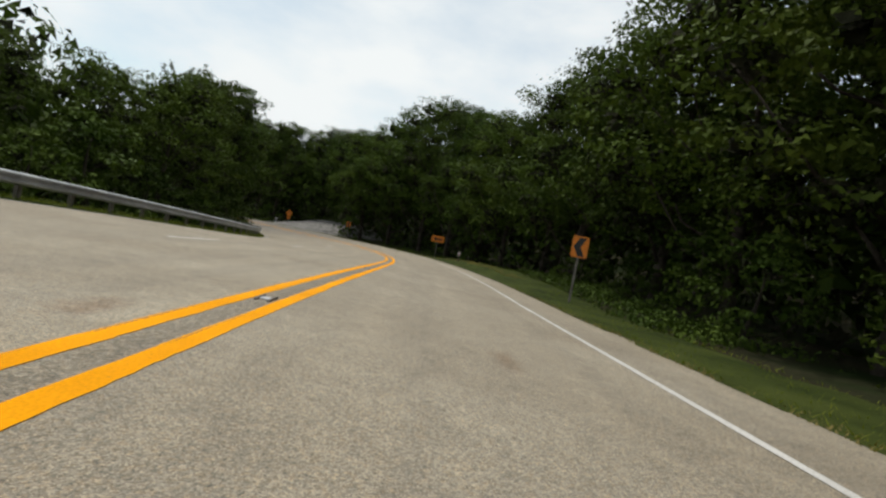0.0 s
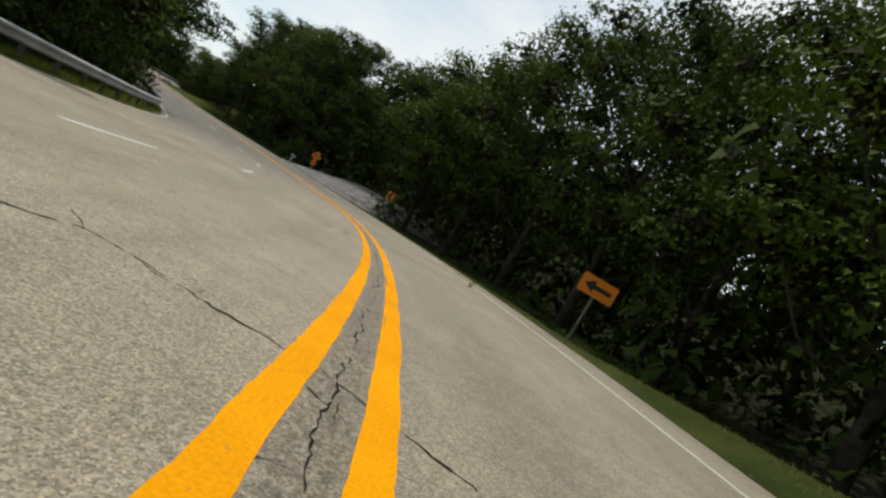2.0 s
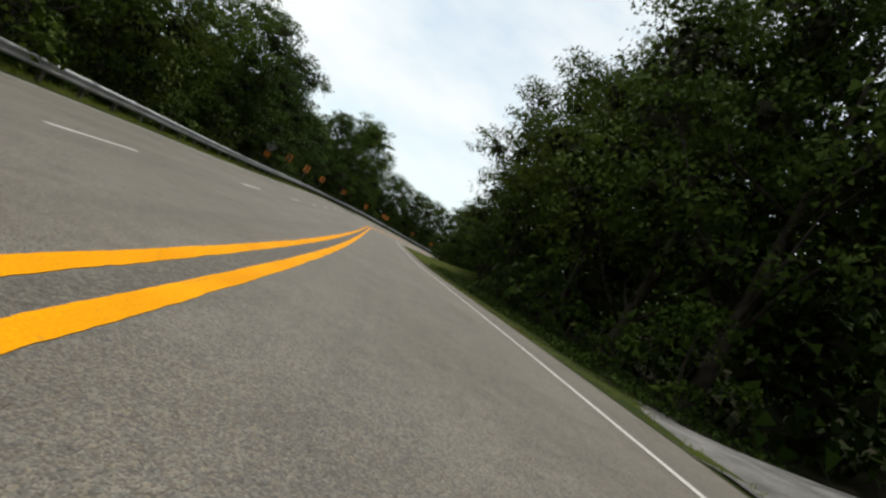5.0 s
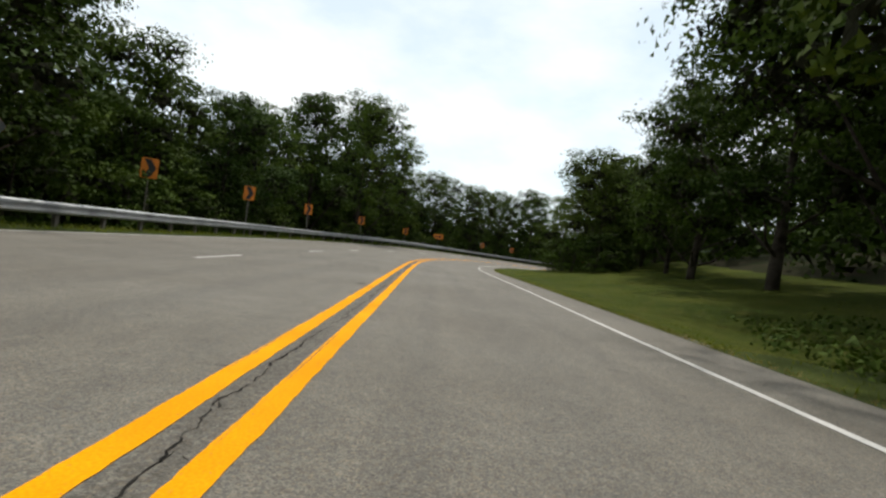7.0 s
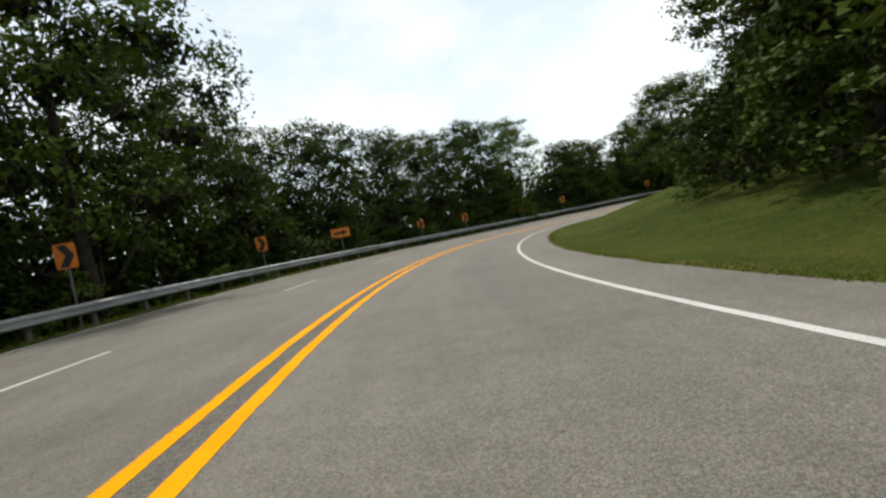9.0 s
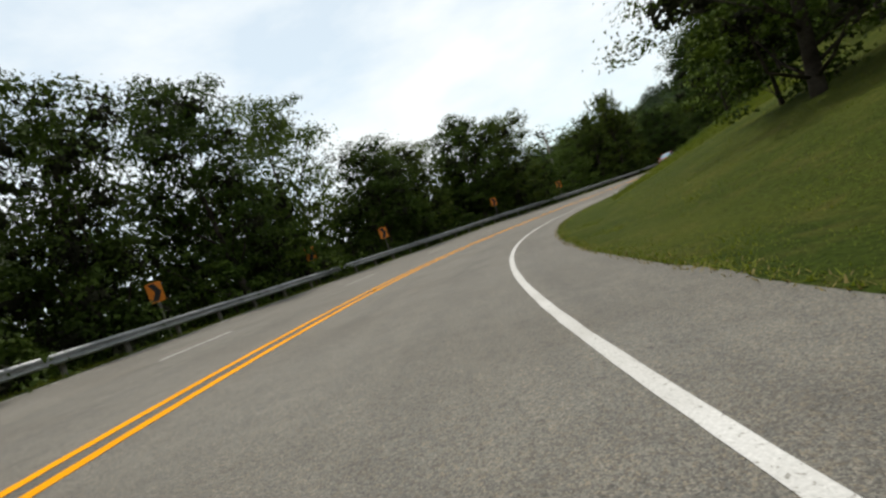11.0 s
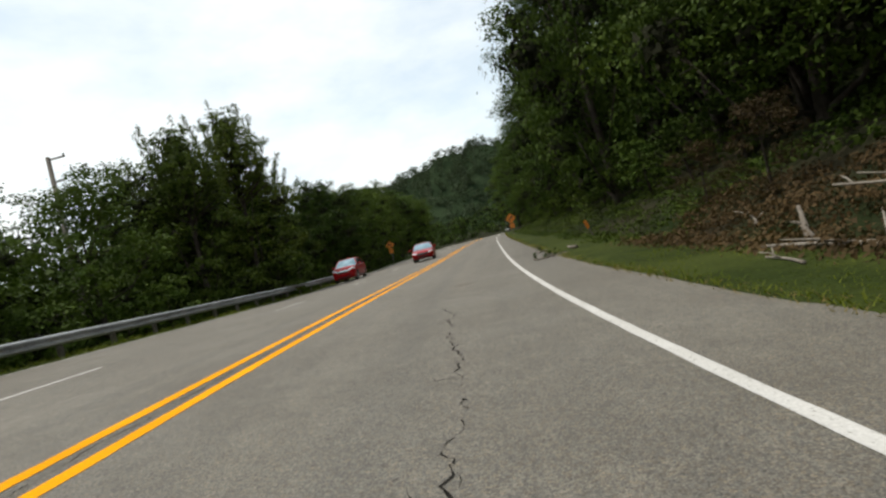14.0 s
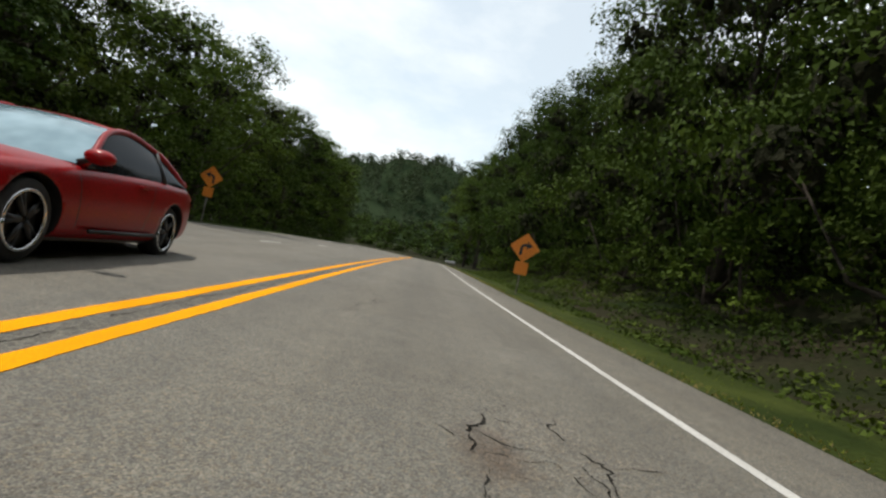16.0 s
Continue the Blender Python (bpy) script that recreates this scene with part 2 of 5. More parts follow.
def turf_material():
    """Mown grass: patches of lush, yellowed and thin growth, with the soil showing between the tufts."""
    m, nt, b = nodes("turf", 0.95)
    b.inputs["Specular IOR Level"].default_value = 0.05
    co = nt.nodes.new("ShaderNodeTexCoord").outputs["Object"]
    base = blend(nt, ramp(nt, tex_noise(nt, co, 0.35, 4.0), 0.35, 0.65), (0.034, 0.050, 0.008), (0.062, 0.074, 0.013))
    base = blend(nt, ramp(nt, tex_noise(nt, co, 1.7, 5.0, 0.65), 0.52, 0.72, (0, 0, 0), (0.75, 0.75, 0.75)), base, (0.088, 0.080, 0.022))
    base = blend(nt, ramp(nt, tex_noise(nt, co, 2.9, 4.0, 0.6), 0.56, 0.74, (0, 0, 0), (0.7, 0.7, 0.7)), base, (0.026, 0.043, 0.009))
    tufts = tex_noise(nt, co, 17.0, 5.0, 0.7)
    base = blend(nt, 1.0, base, ramp(nt, tufts, 0.32, 0.68, (0.55, 0.55, 0.52), (1.38, 1.36, 1.25)), "MULTIPLY")
    blades = tex_noise(nt, co, 95.0, 3.0)
    base = blend(nt, 1.0, base, ramp(nt, blades, 0.3, 0.7, (0.72, 0.72, 0.7), (1.25, 1.25, 1.2)), "MULTIPLY")
    nt.links.new(base, b.inputs["Base Color"])
    bump(nt, b, tufts, 0.9, 0.06)
    return m


ASPHALT = asphalt_material()
YELLOW = paint_material("yellow_line_paint", (0.80, 0.325, 0.002), 0.03, (-0.226, 0.124))
WHITE = paint_material("white_line_paint", (0.53, 0.52, 0.495), 0.075)
FAINT = paint_material("worn_white_line_paint", (0.45, 0.44, 0.42), 0.12)
CRACK = plain("crack_filler", (0.010, 0.009, 0.008), (0.03, 0.028, 0.025), 8.0, 0.9)
SOIL = plain("forest_soil", (0.030, 0.025, 0.016), (0.014, 0.022, 0.007), 0.35, 0.95, fine=9.0, relief=0.6, depth=0.05)
TURF = turf_material()
# weeds darker than the turf: the shade of the trees is in the colour
SHADE_WEEDS = plain("shade_toned_weeds", (0.018, 0.028, 0.005), (0.044, 0.056, 0.011), 0.7, 0.9, fine=16.0, relief=0.8, depth=0.04)
SHADE_WEEDS.node_tree.nodes["Principled BSDF"].inputs["Specular IOR Level"].default_value = 0.08
GRAVEL = plain("gravel", (0.06, 0.058, 0.053), (0.2, 0.192, 0.18), 1.3, 0.9, fine=28.0, relief=1.0, depth=0.03)
STEEL = plain("galvanised_steel", (0.30, 0.31, 0.32), (0.46, 0.47, 0.48), 1.4, 0.45, 0.75, fine=25.0, relief=0.08)
RUSTED = plain("weathered_post_steel", (0.12, 0.105, 0.09), (0.22, 0.2, 0.18), 3.0, 0.8, 0.3)
SIGN_YELLOW = plain("sign_yellow_sheeting", (0.66, 0.19, 0.008), (0.72, 0.22, 0.010), 1.2, 0.5, relief=0.03)
SIGN_BLACK = plain("sign_black", (0.012, 0.012, 0.012), (0.02, 0.02, 0.02), 2.0, 0.5, relief=0.03)
SIGN_BACK = plain("sign_back_aluminium", (0.35, 0.36, 0.37), (0.45, 0.46, 0.47), 1.5, 0.5, 0.5, relief=0.05)
SIGN_WHITE = plain("sign_white_sheeting", (0.7, 0.7, 0.68), (0.8, 0.8, 0.78), 2.0, 0.5, relief=0.03)
SIGN_RED = plain("sign_red", (0.45, 0.05, 0.03), (0.52, 0.07, 0.04), 2.0, 0.5, relief=0.03)
BARK = plain("bark", (0.030, 0.025, 0.020), (0.075, 0.064, 0.052), 2.0, 0.95, fine=18.0, relief=1.0, depth=0.03)
POLE_WOOD = plain("pole_wood", (0.09, 0.075, 0.06), (0.17, 0.15, 0.125), 1.5, 0.9, fine=30.0, relief=0.6, depth=0.01)
DEADWOOD = plain("dead_wood", (0.11, 0.09, 0.07), (0.25, 0.22, 0.18), 2.0, 0.95, fine=22.0, relief=0.8, depth=0.01)
# near-black twigs: the shade inside the crowns is put into this colour
SHADE_TWIGS = plain("inner_shade_twigs", (0.014, 0.016, 0.009), (0.03, 0.03, 0.017), 1.2, 0.95, fine=9.0, relief=0.8, depth=0.08)
for dull in (SOIL, BARK, SHADE_TWIGS, CRACK):
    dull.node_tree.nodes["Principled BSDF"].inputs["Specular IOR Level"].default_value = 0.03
LEAF_A = leaf_material("oak_leaves", (0.027, 0.050, 0.012), (0.062, 0.096, 0.022))
LEAF_B = leaf_material("maple_leaves", (0.038, 0.068, 0.014), (0.088, 0.128, 0.027))
LEAF_C = leaf_material("locust_leaves", (0.038, 0.062, 0.014), (0.084, 0.115, 0.028))
LEAF_D = leaf_material("shrub_leaves", (0.024, 0.044, 0.010), (0.066, 0.094, 0.021))
LEAF_DEAD = leaf_material("withered_leaves", (0.040, 0.028, 0.020), (0.080, 0.056, 0.038), 0.1)
DRY_GRASS = leaf_material("dry_grass_blades", (0.13, 0.105, 0.055), (0.22, 0.18, 0.10), 0.2)
GRASS = leaf_material("grass_blades", (0.072, 0.095, 0.018), (0.125, 0.142, 0.034), 0.3)
# greyed, bluish green: the haze of distance is mixed into this leaf colour
HAZY_LEAF = leaf_material("hazy_far_canopy", (0.036, 0.050, 0.036), (0.058, 0.074, 0.052), 0.1)
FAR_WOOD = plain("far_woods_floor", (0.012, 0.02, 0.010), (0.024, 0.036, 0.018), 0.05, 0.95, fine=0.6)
FAR_WOOD.node_tree.nodes["Principled BSDF"].inputs["Specular IOR Level"].default_value = 0.0
CAR_RED = plain("red_car_paint", (0.26, 0.004, 0.006), (0.29, 0.005, 0.008), 1.0, 0.4, 0.0, relief=0.0)
for slot, value in (("Specular IOR Level", 0.05), ("Coat Weight", 0.4), ("Coat Roughness", 0.2)):
    CAR_RED.node_tree.nodes["Principled BSDF"].inputs[slot].default_value = value
RUBBER = plain("tyre_rubber", (0.012, 0.012, 0.012), (0.025, 0.025, 0.025), 6.0, 0.85)
BLACK = plain("black_plastic", (0.012, 0.012, 0.013), (0.02, 0.02, 0.021), 4.0, 0.5, relief=0.03)
CHROME = plain("bright_metal", (0.6, 0.6, 0.61), (0.7, 0.7, 0.71), 4.0, 0.2, 1.0, relief=0.0)
DARK_RIM = plain("dark_alloy", (0.03, 0.03, 0.032), (0.05, 0.05, 0.052), 4.0, 0.35, 0.6, relief=0.0)
LAMP_GLASS = plain("headlight_lens", (0.65, 0.66, 0.68), (0.75, 0.76, 0.78), 3.0, 0.1, 0.2, relief=0.0)
CAR_GLASS = plain("tinted_car_glass", (0.008, 0.009, 0.011), (0.014, 0.016, 0.019), 2.0, 0.05, relief=0.0)
CAR_GLASS.node_tree.nodes["Principled BSDF"].inputs["IOR"].default_value = 1.35
CAR_GLASS.node_tree.nodes["Principled BSDF"].inputs["Specular IOR Level"].default_value = 0.08
# pale blue base: part of the sky's reflection is painted into the glass
WINDSHIELD = plain("sky_painted_windshield", (0.20, 0.31, 0.37), (0.30, 0.42, 0.48), 2.0, 0.05, 0.45, fine=2.0, relief=0.0)


# ---- the road's line: bend, grade and bank along its length ----
BEND = [-0.0053632, -0.0048568, -0.0037344, -0.0008164, 0.006412, 0.0131003, 0.0145405, 0.0161026, 0.0154193, 0.0125256, 0.007037, 0.0026566,
        -0.0001282, -0.0002833, 0.0004687, -0.001074, -0.0084922, -0.0146508, -0.016406, -0.0170114, -0.0178003, -0.0171796, -0.0170719, -0.0158677,
        -0.0114604, -0.0047096, -0.0010313, 0.000131, -0.0006173, -0.0012067, -0.0009414, -0.0002802, 0.0002989, 0.001, 0.004, 0.009, 0.013, 0.014,
        0.012, 0.007, 0.0]    # every 10 m from -20
GRADE = [-0.0156, -0.021217, -0.034386, -0.023547, -0.02301, -0.003131, -0.005621, 0.010776, 0.005255, 0.014461, -0.004322, -0.007363, -0.004156,
        0.007508, 0.018071, 0.018251, 0.013149, 0.009893, 0.007076, 0.004117]    # every 20 m
BANK = [0.007222, 0.00762, -0.056136, -0.06717, -0.018294, 0.003008, 0.045757, 0.056704, 0.058573, -0.006673, -0.012401, -0.004802, -0.001117,
        -8.5e-05]    # every 30 m
ALONG = np.arange(-60.0, 520.5, 1.0)


def summed(v):
    return np.concatenate([[0.0], np.cumsum((v[1:] + v[:-1]) / 2)])


_k = np.interp(ALONG, np.arange(len(BEND)) * 10 - 20.0, BEND) * (ALONG >= -20) * (ALONG < 380)
_psi = summed(_k)
_psi -= np.interp(0, ALONG, _psi)
_x, _y = summed(-np.sin(_psi)), summed(np.cos(_psi))
_x, _y = _x - np.interp(0, ALONG, _x), _y - np.interp(0, ALONG, _y)
_z = summed(np.interp(ALONG, np.arange(len(GRADE)) * 20 - 20.0, GRADE) * (ALONG < 400))
_z -= np.interp(0, ALONG, _z)
_b = np.interp(ALONG, np.arange(len(BANK)) * 30 - 20.0, BANK)
LEFT_EDGE, RIGHT_EDGE = -8.35, 4.6


def on_line(s):
    s = np.asarray(s, float)
    return tuple(np.interp(s, ALONG, c) for c in (_psi, _x, _y, _z, _b))


def spot(s, d, h=0.0):
    """World places from metres along the road, metres to the right of its centre line, and height over the road's plane."""
    psi, x, y, z, b = on_line(s)
    d = np.asarray(d, float)
    return np.stack([x + d * np.cos(psi), y + d * np.sin(psi), z - b * d + h], -1)


def heading(s):
    return math.degrees(float(np.interp(s, ALONG, _psi)))


def rise(s, d):
    """Height of the land beside the road, over the road's centre line at the same place."""
    b = np.interp(s, ALONG, _b)
    out = np.where(d > 0, -b * RIGHT_EDGE, -b * LEFT_EDGE)
    r = np.maximum(d - RIGHT_EDGE, 0)
    l = np.maximum(-(d - LEFT_EDGE), 0)
    # right side: a shallow ditch, then the hill
    bank = np.interp(s, [-60, 0, 60, 100, 112, 130, 150, 200, 222, 240, 290, 320, 520], [.05, .05, .05, .06, .10, .13, .17, .27, .5, .42, .38, .12, .08])
    start = np.interp(s, [-60, 100, 125, 215, 235, 520], [6.0, 5.0, 1.2, 1.4, 2.2, 3.0])
    up = bank * np.maximum(r - start, 0)
    up = np.where(up > 4, 4 + (up - 4) * 0.6, up) + 0.25 * np.maximum(r - 14, 0) * np.interp(s, [0, 90, 110, 290, 320], [1.3, 1.0, 0.3, 0.3, 0.0])
    up = 40 * np.tanh(up / 40)
    berm = np.interp(s, [14, 20, 26, 32, 36, 43], [0, .3, .5, .48, .34, 0]) * np.clip((r - 0.05) / 0.75, 0, 1) ** 0.8
    right = -0.04 * np.minimum(r, 1.5) + up + berm
    # left side: a drop behind the guard rail
    fall = np.interp(s, [-60, 0, 90, 115, 245, 275, 520], [.06, .06, .12, .5, .5, .12, .1])
    left = -0.03 * np.minimum(l, 1.2) - fall * np.clip(l - 1.2, 0, 14)
    left += 0.22 * np.maximum(l - 30, 0) * np.interp(s, [-60, 60, 110, 130, 250, 300], [0, 0, 0, 0, 0, .4])
    left = np.minimum(left, 40)
    return out + np.where(d > 0, right, left)


def nearest(x, y):
    """Metres along and to the right of the road for places given by x and y."""
    i = np.empty(len(x), int)
    for a in range(0, len(x), 4000):
        i[a:a + 4000] = ((x[a:a + 4000, None] - _x) ** 2 + (y[a:a + 4000, None] - _y) ** 2).argmin(1)
    psi, dx, dy = _psi[i], x - _x[i], y - _y[i]
    d = dx * np.cos(psi) + dy * np.sin(psi)
    far = np.hypot(dx, dy)
    return ALONG[i], np.where(d >= 0, far, -far)


def land(s, d):
    """World place of the ground beside the road."""
    p = spot(s, d)
    p[..., 2] = np.interp(s, ALONG, _z) + rise(np.asarray(s, float), np.asarray(d, float))
    return p


# ---- mesh helpers ----
def mesh_of(name, verts, faces, material, smooth=False, uv=None):
    me = bpy.data.meshes.new(name)
    me.from_pydata([tuple(map(float, v)) for v in verts], [], [tuple(map(int, f)) for f in faces])
    me.materials.append(material)
    if smooth:
        me.polygons.foreach_set("use_smooth", [True] * len(me.polygons))
    if uv is not None:
        lay = me.uv_layers.new(name="road")
        idx = np.empty(len(me.loops), int)
        me.loops.foreach_get("vertex_index", idx)
        lay.data.foreach_set("uv", np.asarray(uv, "f")[idx].ravel())
    me.update()
    return me


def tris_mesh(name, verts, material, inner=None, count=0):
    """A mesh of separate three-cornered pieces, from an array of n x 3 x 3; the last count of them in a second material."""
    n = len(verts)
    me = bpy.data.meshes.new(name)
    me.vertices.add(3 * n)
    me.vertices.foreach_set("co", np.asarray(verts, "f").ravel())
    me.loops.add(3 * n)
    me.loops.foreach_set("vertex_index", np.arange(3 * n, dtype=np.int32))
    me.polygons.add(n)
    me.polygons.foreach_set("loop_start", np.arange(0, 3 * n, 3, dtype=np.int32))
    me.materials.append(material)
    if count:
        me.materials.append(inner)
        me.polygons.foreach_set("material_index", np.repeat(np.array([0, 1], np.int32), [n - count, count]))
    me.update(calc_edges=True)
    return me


def part(name, bm, material, parent, label="", smooth=False):
    """Links a bmesh, or a ready mesh, as one mesh object under a thing or a part."""
    if isinstance(bm, bmesh.types.BMesh):
        me = bpy.data.meshes.new(name)
        bm.to_mesh(me)
        bm.free()
        me.materials.append(material)
        if smooth:
            me.polygons.foreach_set("use_smooth", [True] * len(me.polygons))
    else:
        me = bm
    ob = new(name, me)
    ob.parent = parent
    return tagged(ob, label)


def thing(name, m, label, category, group="", kind=""):
    ob = new(name)
    ob.matrix_world = m
    ob.empty_display_size = 0.3
    return tagged(ob, label, category, group, kind)


def box(bm, x0, y0, z0, x1, y1, z1, bevel=0.0):
    geo = bmesh.ops.create_cube(bm, size=1.0)
    for v in geo["verts"]:
        v.co = ((x0 + x1) / 2 + v.co.x * (x1 - x0), (y0 + y1) / 2 + v.co.y * (y1 - y0), (z0 + z1) / 2 + v.co.z * (z1 - z0))
    if bevel:
        edges = list({e for v in geo["verts"] for e in v.link_edges})
        bmesh.ops.bevel(bm, geom=edges, offset=bevel, segments=2, affect="EDGES", profile=0.6)
    return bm


def prism(outline, y0, y1, bevel=0.0):
    """A plate from an outline in x and z, between two depths."""
    bm = bmesh.new()
    front = [bm.verts.new((x, y0, z)) for x, z in outline]
    face = bm.faces.new(front)
    out = bmesh.ops.extrude_face_region(bm, geom=[face])
    for v in out["geom"]:
        if isinstance(v, bmesh.types.BMVert):
            v.co.y = y1
    bmesh.ops.recalc_face_normals(bm, faces=bm.faces[:])
    if bevel:
        bmesh.ops.bevel(bm, geom=[e for e in bm.edges if abs(e.verts[0].co.y - e.verts[1].co.y) > 1e-5], offset=bevel, segments=3, affect="EDGES")
    return bm


def tube(points, radii, sides=7):
    """Vertices and faces of a tapered, closed tube along points."""
    points, verts, faces = np.asarray(points, float), [], []
    for i, (p, r) in enumerate(zip(points, radii)):
        way = points[min(i + 1, len(points) - 1)] - points[max(i - 1, 0)]
        way = way / (np.linalg.norm(way) + 1e-9)
        a = np.cross(way, (0.13, 0.97, 0.21))
        a /= np.linalg.norm(a)
        c = np.cross(way, a)
        for k in range(sides):
            t = 2 * math.pi * k / sides
            verts.append(p + r * (math.cos(t) * a + math.sin(t) * c))
    for i in range(len(points) - 1):
        for k in range(sides):
            q = (k + 1) % sides
            faces.append((i * sides + k, i * sides + q, (i + 1) * sides + q, (i + 1) * sides + k))
    faces += [tuple(range(sides))[::-1], tuple(range((len(points) - 1) * sides, len(points) * sides))]
    return verts, faces


def joined(pieces):
    verts, faces = [], []
    for v, f in pieces:
        n = len(verts)
        verts += list(v)
        faces += [tuple(i + n for i in q) for q in f]
    return verts, faces


def ribbon(s0, s1, stations, h=0.0, step=1.0):
    """Vertices, faces and road coordinates of a strip along the road."""
    verts, uv = [], []
    ss = np.arange(s0, s1 + step / 2, step)
    for s in ss:
        for d in stations:
            dd = d(s) if callable(d) else d
            verts.append(spot(s, dd, h))
            uv.append((s, dd))
    m = len(stations)
    faces = [(i * m + j, i * m + j + 1, (i + 1) * m + j + 1, (i + 1) * m + j) for i in range(len(ss) - 1) for j in range(m - 1)]
    return verts, faces, uv


# ---- ground ----
def ground():
    fine_x, fine_y = np.arange(-170, 131, 2.0), np.arange(-60, 421, 2.0)
    out = np.array([3, 7, 14, 26, 45, 75, 120, 190, 300, 460, 700, 1100, 1800, 3000.0])
    gx = np.concatenate([fine_x[0] - out[::-1], fine_x, fine_x[-1] + out])
    gy = np.concatenate([fine_y[0] - out[::-1], fine_y, fine_y[-1] + out])
    X, Y = np.meshgrid(gx, gy)
    s, d = nearest(X.ravel(), Y.ravel())
    z = np.interp(s, ALONG, _z) + rise(s, np.clip(d, -90, 90))
    inside = (d > LEFT_EDGE - 0.2) & (d < RIGHT_EDGE + 0.2)
    z = np.where(inside, np.interp(s, ALONG, _z) - np.interp(s, ALONG, _b) * d - 0.25, z)
    under = (d > 4.4) & (d < np.where((s > 116) & (s < 214), 20.5, 6.9)) | (d < -8.2) & (d > -10.5)
    z = np.where(under & ~inside, z - 0.3, z)
    # smooth the land away from the road
    Z, D = z.reshape(X.shape), np.abs(d.reshape(X.shape))
    for _ in range(30):
        P = np.pad(Z, 1, mode="edge")
        Z = np.where(D > 22, (P[:-2, 1:-1] + P[2:, 1:-1] + P[1:-1, :-2] + P[1:-1, 2:] + 2 * Z) / 6, Z)
    verts = np.stack([X, Y, Z], -1).reshape(-1, 3)
    w = len(gx)
    faces = [(j * w + i, j * w + i + 1, (j + 1) * w + i + 1, (j + 1) * w + i) for j in range(len(gy) - 1) for i in range(w - 1)]
    ob = new("ground", mesh_of("ground", verts, faces, SOIL, True))
    return tagged(ob, "dark leaf-littered forest floor falling and rising beside the road", "ground", kind="structure"), gx, gy, Z


GROUND, GX, GY, GZ = ground()


def ground_height(x, y):
    i = min(max(int(np.searchsorted(GX, x)) - 1, 0), len(GX) - 2)
    j = min(max(int(np.searchsorted(GY, y)) - 1, 0), len(GY) - 2)
    u, v = (x - GX[i]) / (GX[i + 1] - GX[i]), (y - GY[j]) / (GY[j + 1] - GY[j])
    return (GZ[j, i] * (1 - u) + GZ[j, i + 1] * u) * (1 - v) + (GZ[j + 1, i] * (1 - u) + GZ[j + 1, i + 1] * u) * v


def verge(name, s0, s1, ds, material, label, lift=0.03):
    verts, ss = [], np.arange(s0, s1 + 0.5, 1.0)
    rng = np.random.default_rng(5)
    for s in ss:
        for d in ds:
            p = land(s, d)
            edge = d in (ds[0], ds[-1])
            p[2] += lift + rng.normal(0, 0.012) * (not edge) - (0.33 if d == ds[-1] else 0.03 if edge else 0)
            verts.append(p)
    m = len(ds)
    faces = [(i * m + j, i * m + j + 1, (i + 1) * m + j + 1, (i + 1) * m + j) for i in range(len(ss) - 1) for j in range(m - 1)]
    return tagged(new(name, mesh_of(name, verts, faces, material, True)), label, "verge", kind="structure")


verge("grass_verge", -30, 118, [4.45, 4.9, 5.4, 6.0, 6.7, 7.6], SHADE_WEEDS, "narrow weedy verge in the shade beside the road")
verge("grass_bank", 118, 215, [4.45, 4.9, 5.4, 6.0, 6.6, 7.4, 8.4, 9.6, 11.0, 12.6, 14.4, 16.4, 18.6, 21.0], TURF, "mown green grass bank rising beside the bend")
verge("grass_verge", 215, 420, [4.45, 4.9, 5.3, 5.8, 6.4, 7.2], SHADE_WEEDS, "narrow weedy verge below the wooded bank")
verge("earth_bank", 217.5, 232.5, [5.75, 6.2, 6.8, 7.5, 8.3, 9.2, 10.2], SOIL, "bare dark earth bank littered with dead wood", 0.025)
verge("forest_edge", 232, 420, [5.7, 6.1, 6.6, 7.2, 7.9, 8.8], SOIL, "dark leaf litter under the trees at the edge of the verge", 0.03)
verge("grass_verge", -30, 420, [-8.2, -8.5, -8.9, -9.4, -10.0, -10.8], SHADE_WEEDS, "strip of weeds and grass under the guard rail")

# ---- road ----
road = thing("road", Matrix(), "aged light grey asphalt road with three lanes", "road", kind="structure")
cross = [LEFT_EDGE, -7.0, -5.0, -3.55, -1.5, 0.0, 1.6, 3.2, RIGHT_EDGE]
rv, rf, ru = ribbon(-40, 500, cross, 0.0)
part("pavement", mesh_of("pavement", rv, rf, ASPHALT, True, ru), None, road, "aged light grey asphalt with coarse aggregate")
def ragged(d, k, much=0.010):
    """A paint edge at d that wanders and frays along the road."""
    return lambda q: d + much * noise.noise(Vector((q * 2.2, k * 9.7, 0.3))) + 0.7 * much * noise.noise(Vector((q * 13.0, k * 5.1, 4.0)))


for side in (-1, 1):
    v, f, u = ribbon(-20, 330, [ragged(side * 0.1725 - 0.0675, side), ragged(side * 0.1725 + 0.0675, side + 5)], 0.004, 0.06)
    part("centre_line", mesh_of("centre_line", v, f, YELLOW, True, u), None, road, "solid yellow painted centre line, cracked")
v, f, u = ribbon(-20, 330, [ragged(3.403, 11, 0.005), ragged(3.49, 12, 0.005)], 0.004, 0.12)
part("edge_line", mesh_of("edge_line", v, f, WHITE, True, u), None, road, "solid white painted edge line")
for s0, s1, paint in ((-40, 100, FAINT), (100, 168, WHITE), (168, 340, FAINT)):
    v, f, u = ribbon(s0, s1, [ragged(-8.05, 21, 0.012), ragged(-7.95, 22, 0.012)], 0.004, 0.15)
    part("edge_line", mesh_of("edge_line", v, f, paint, True, u), None, road, "worn white painted edge line beside the guard rail")
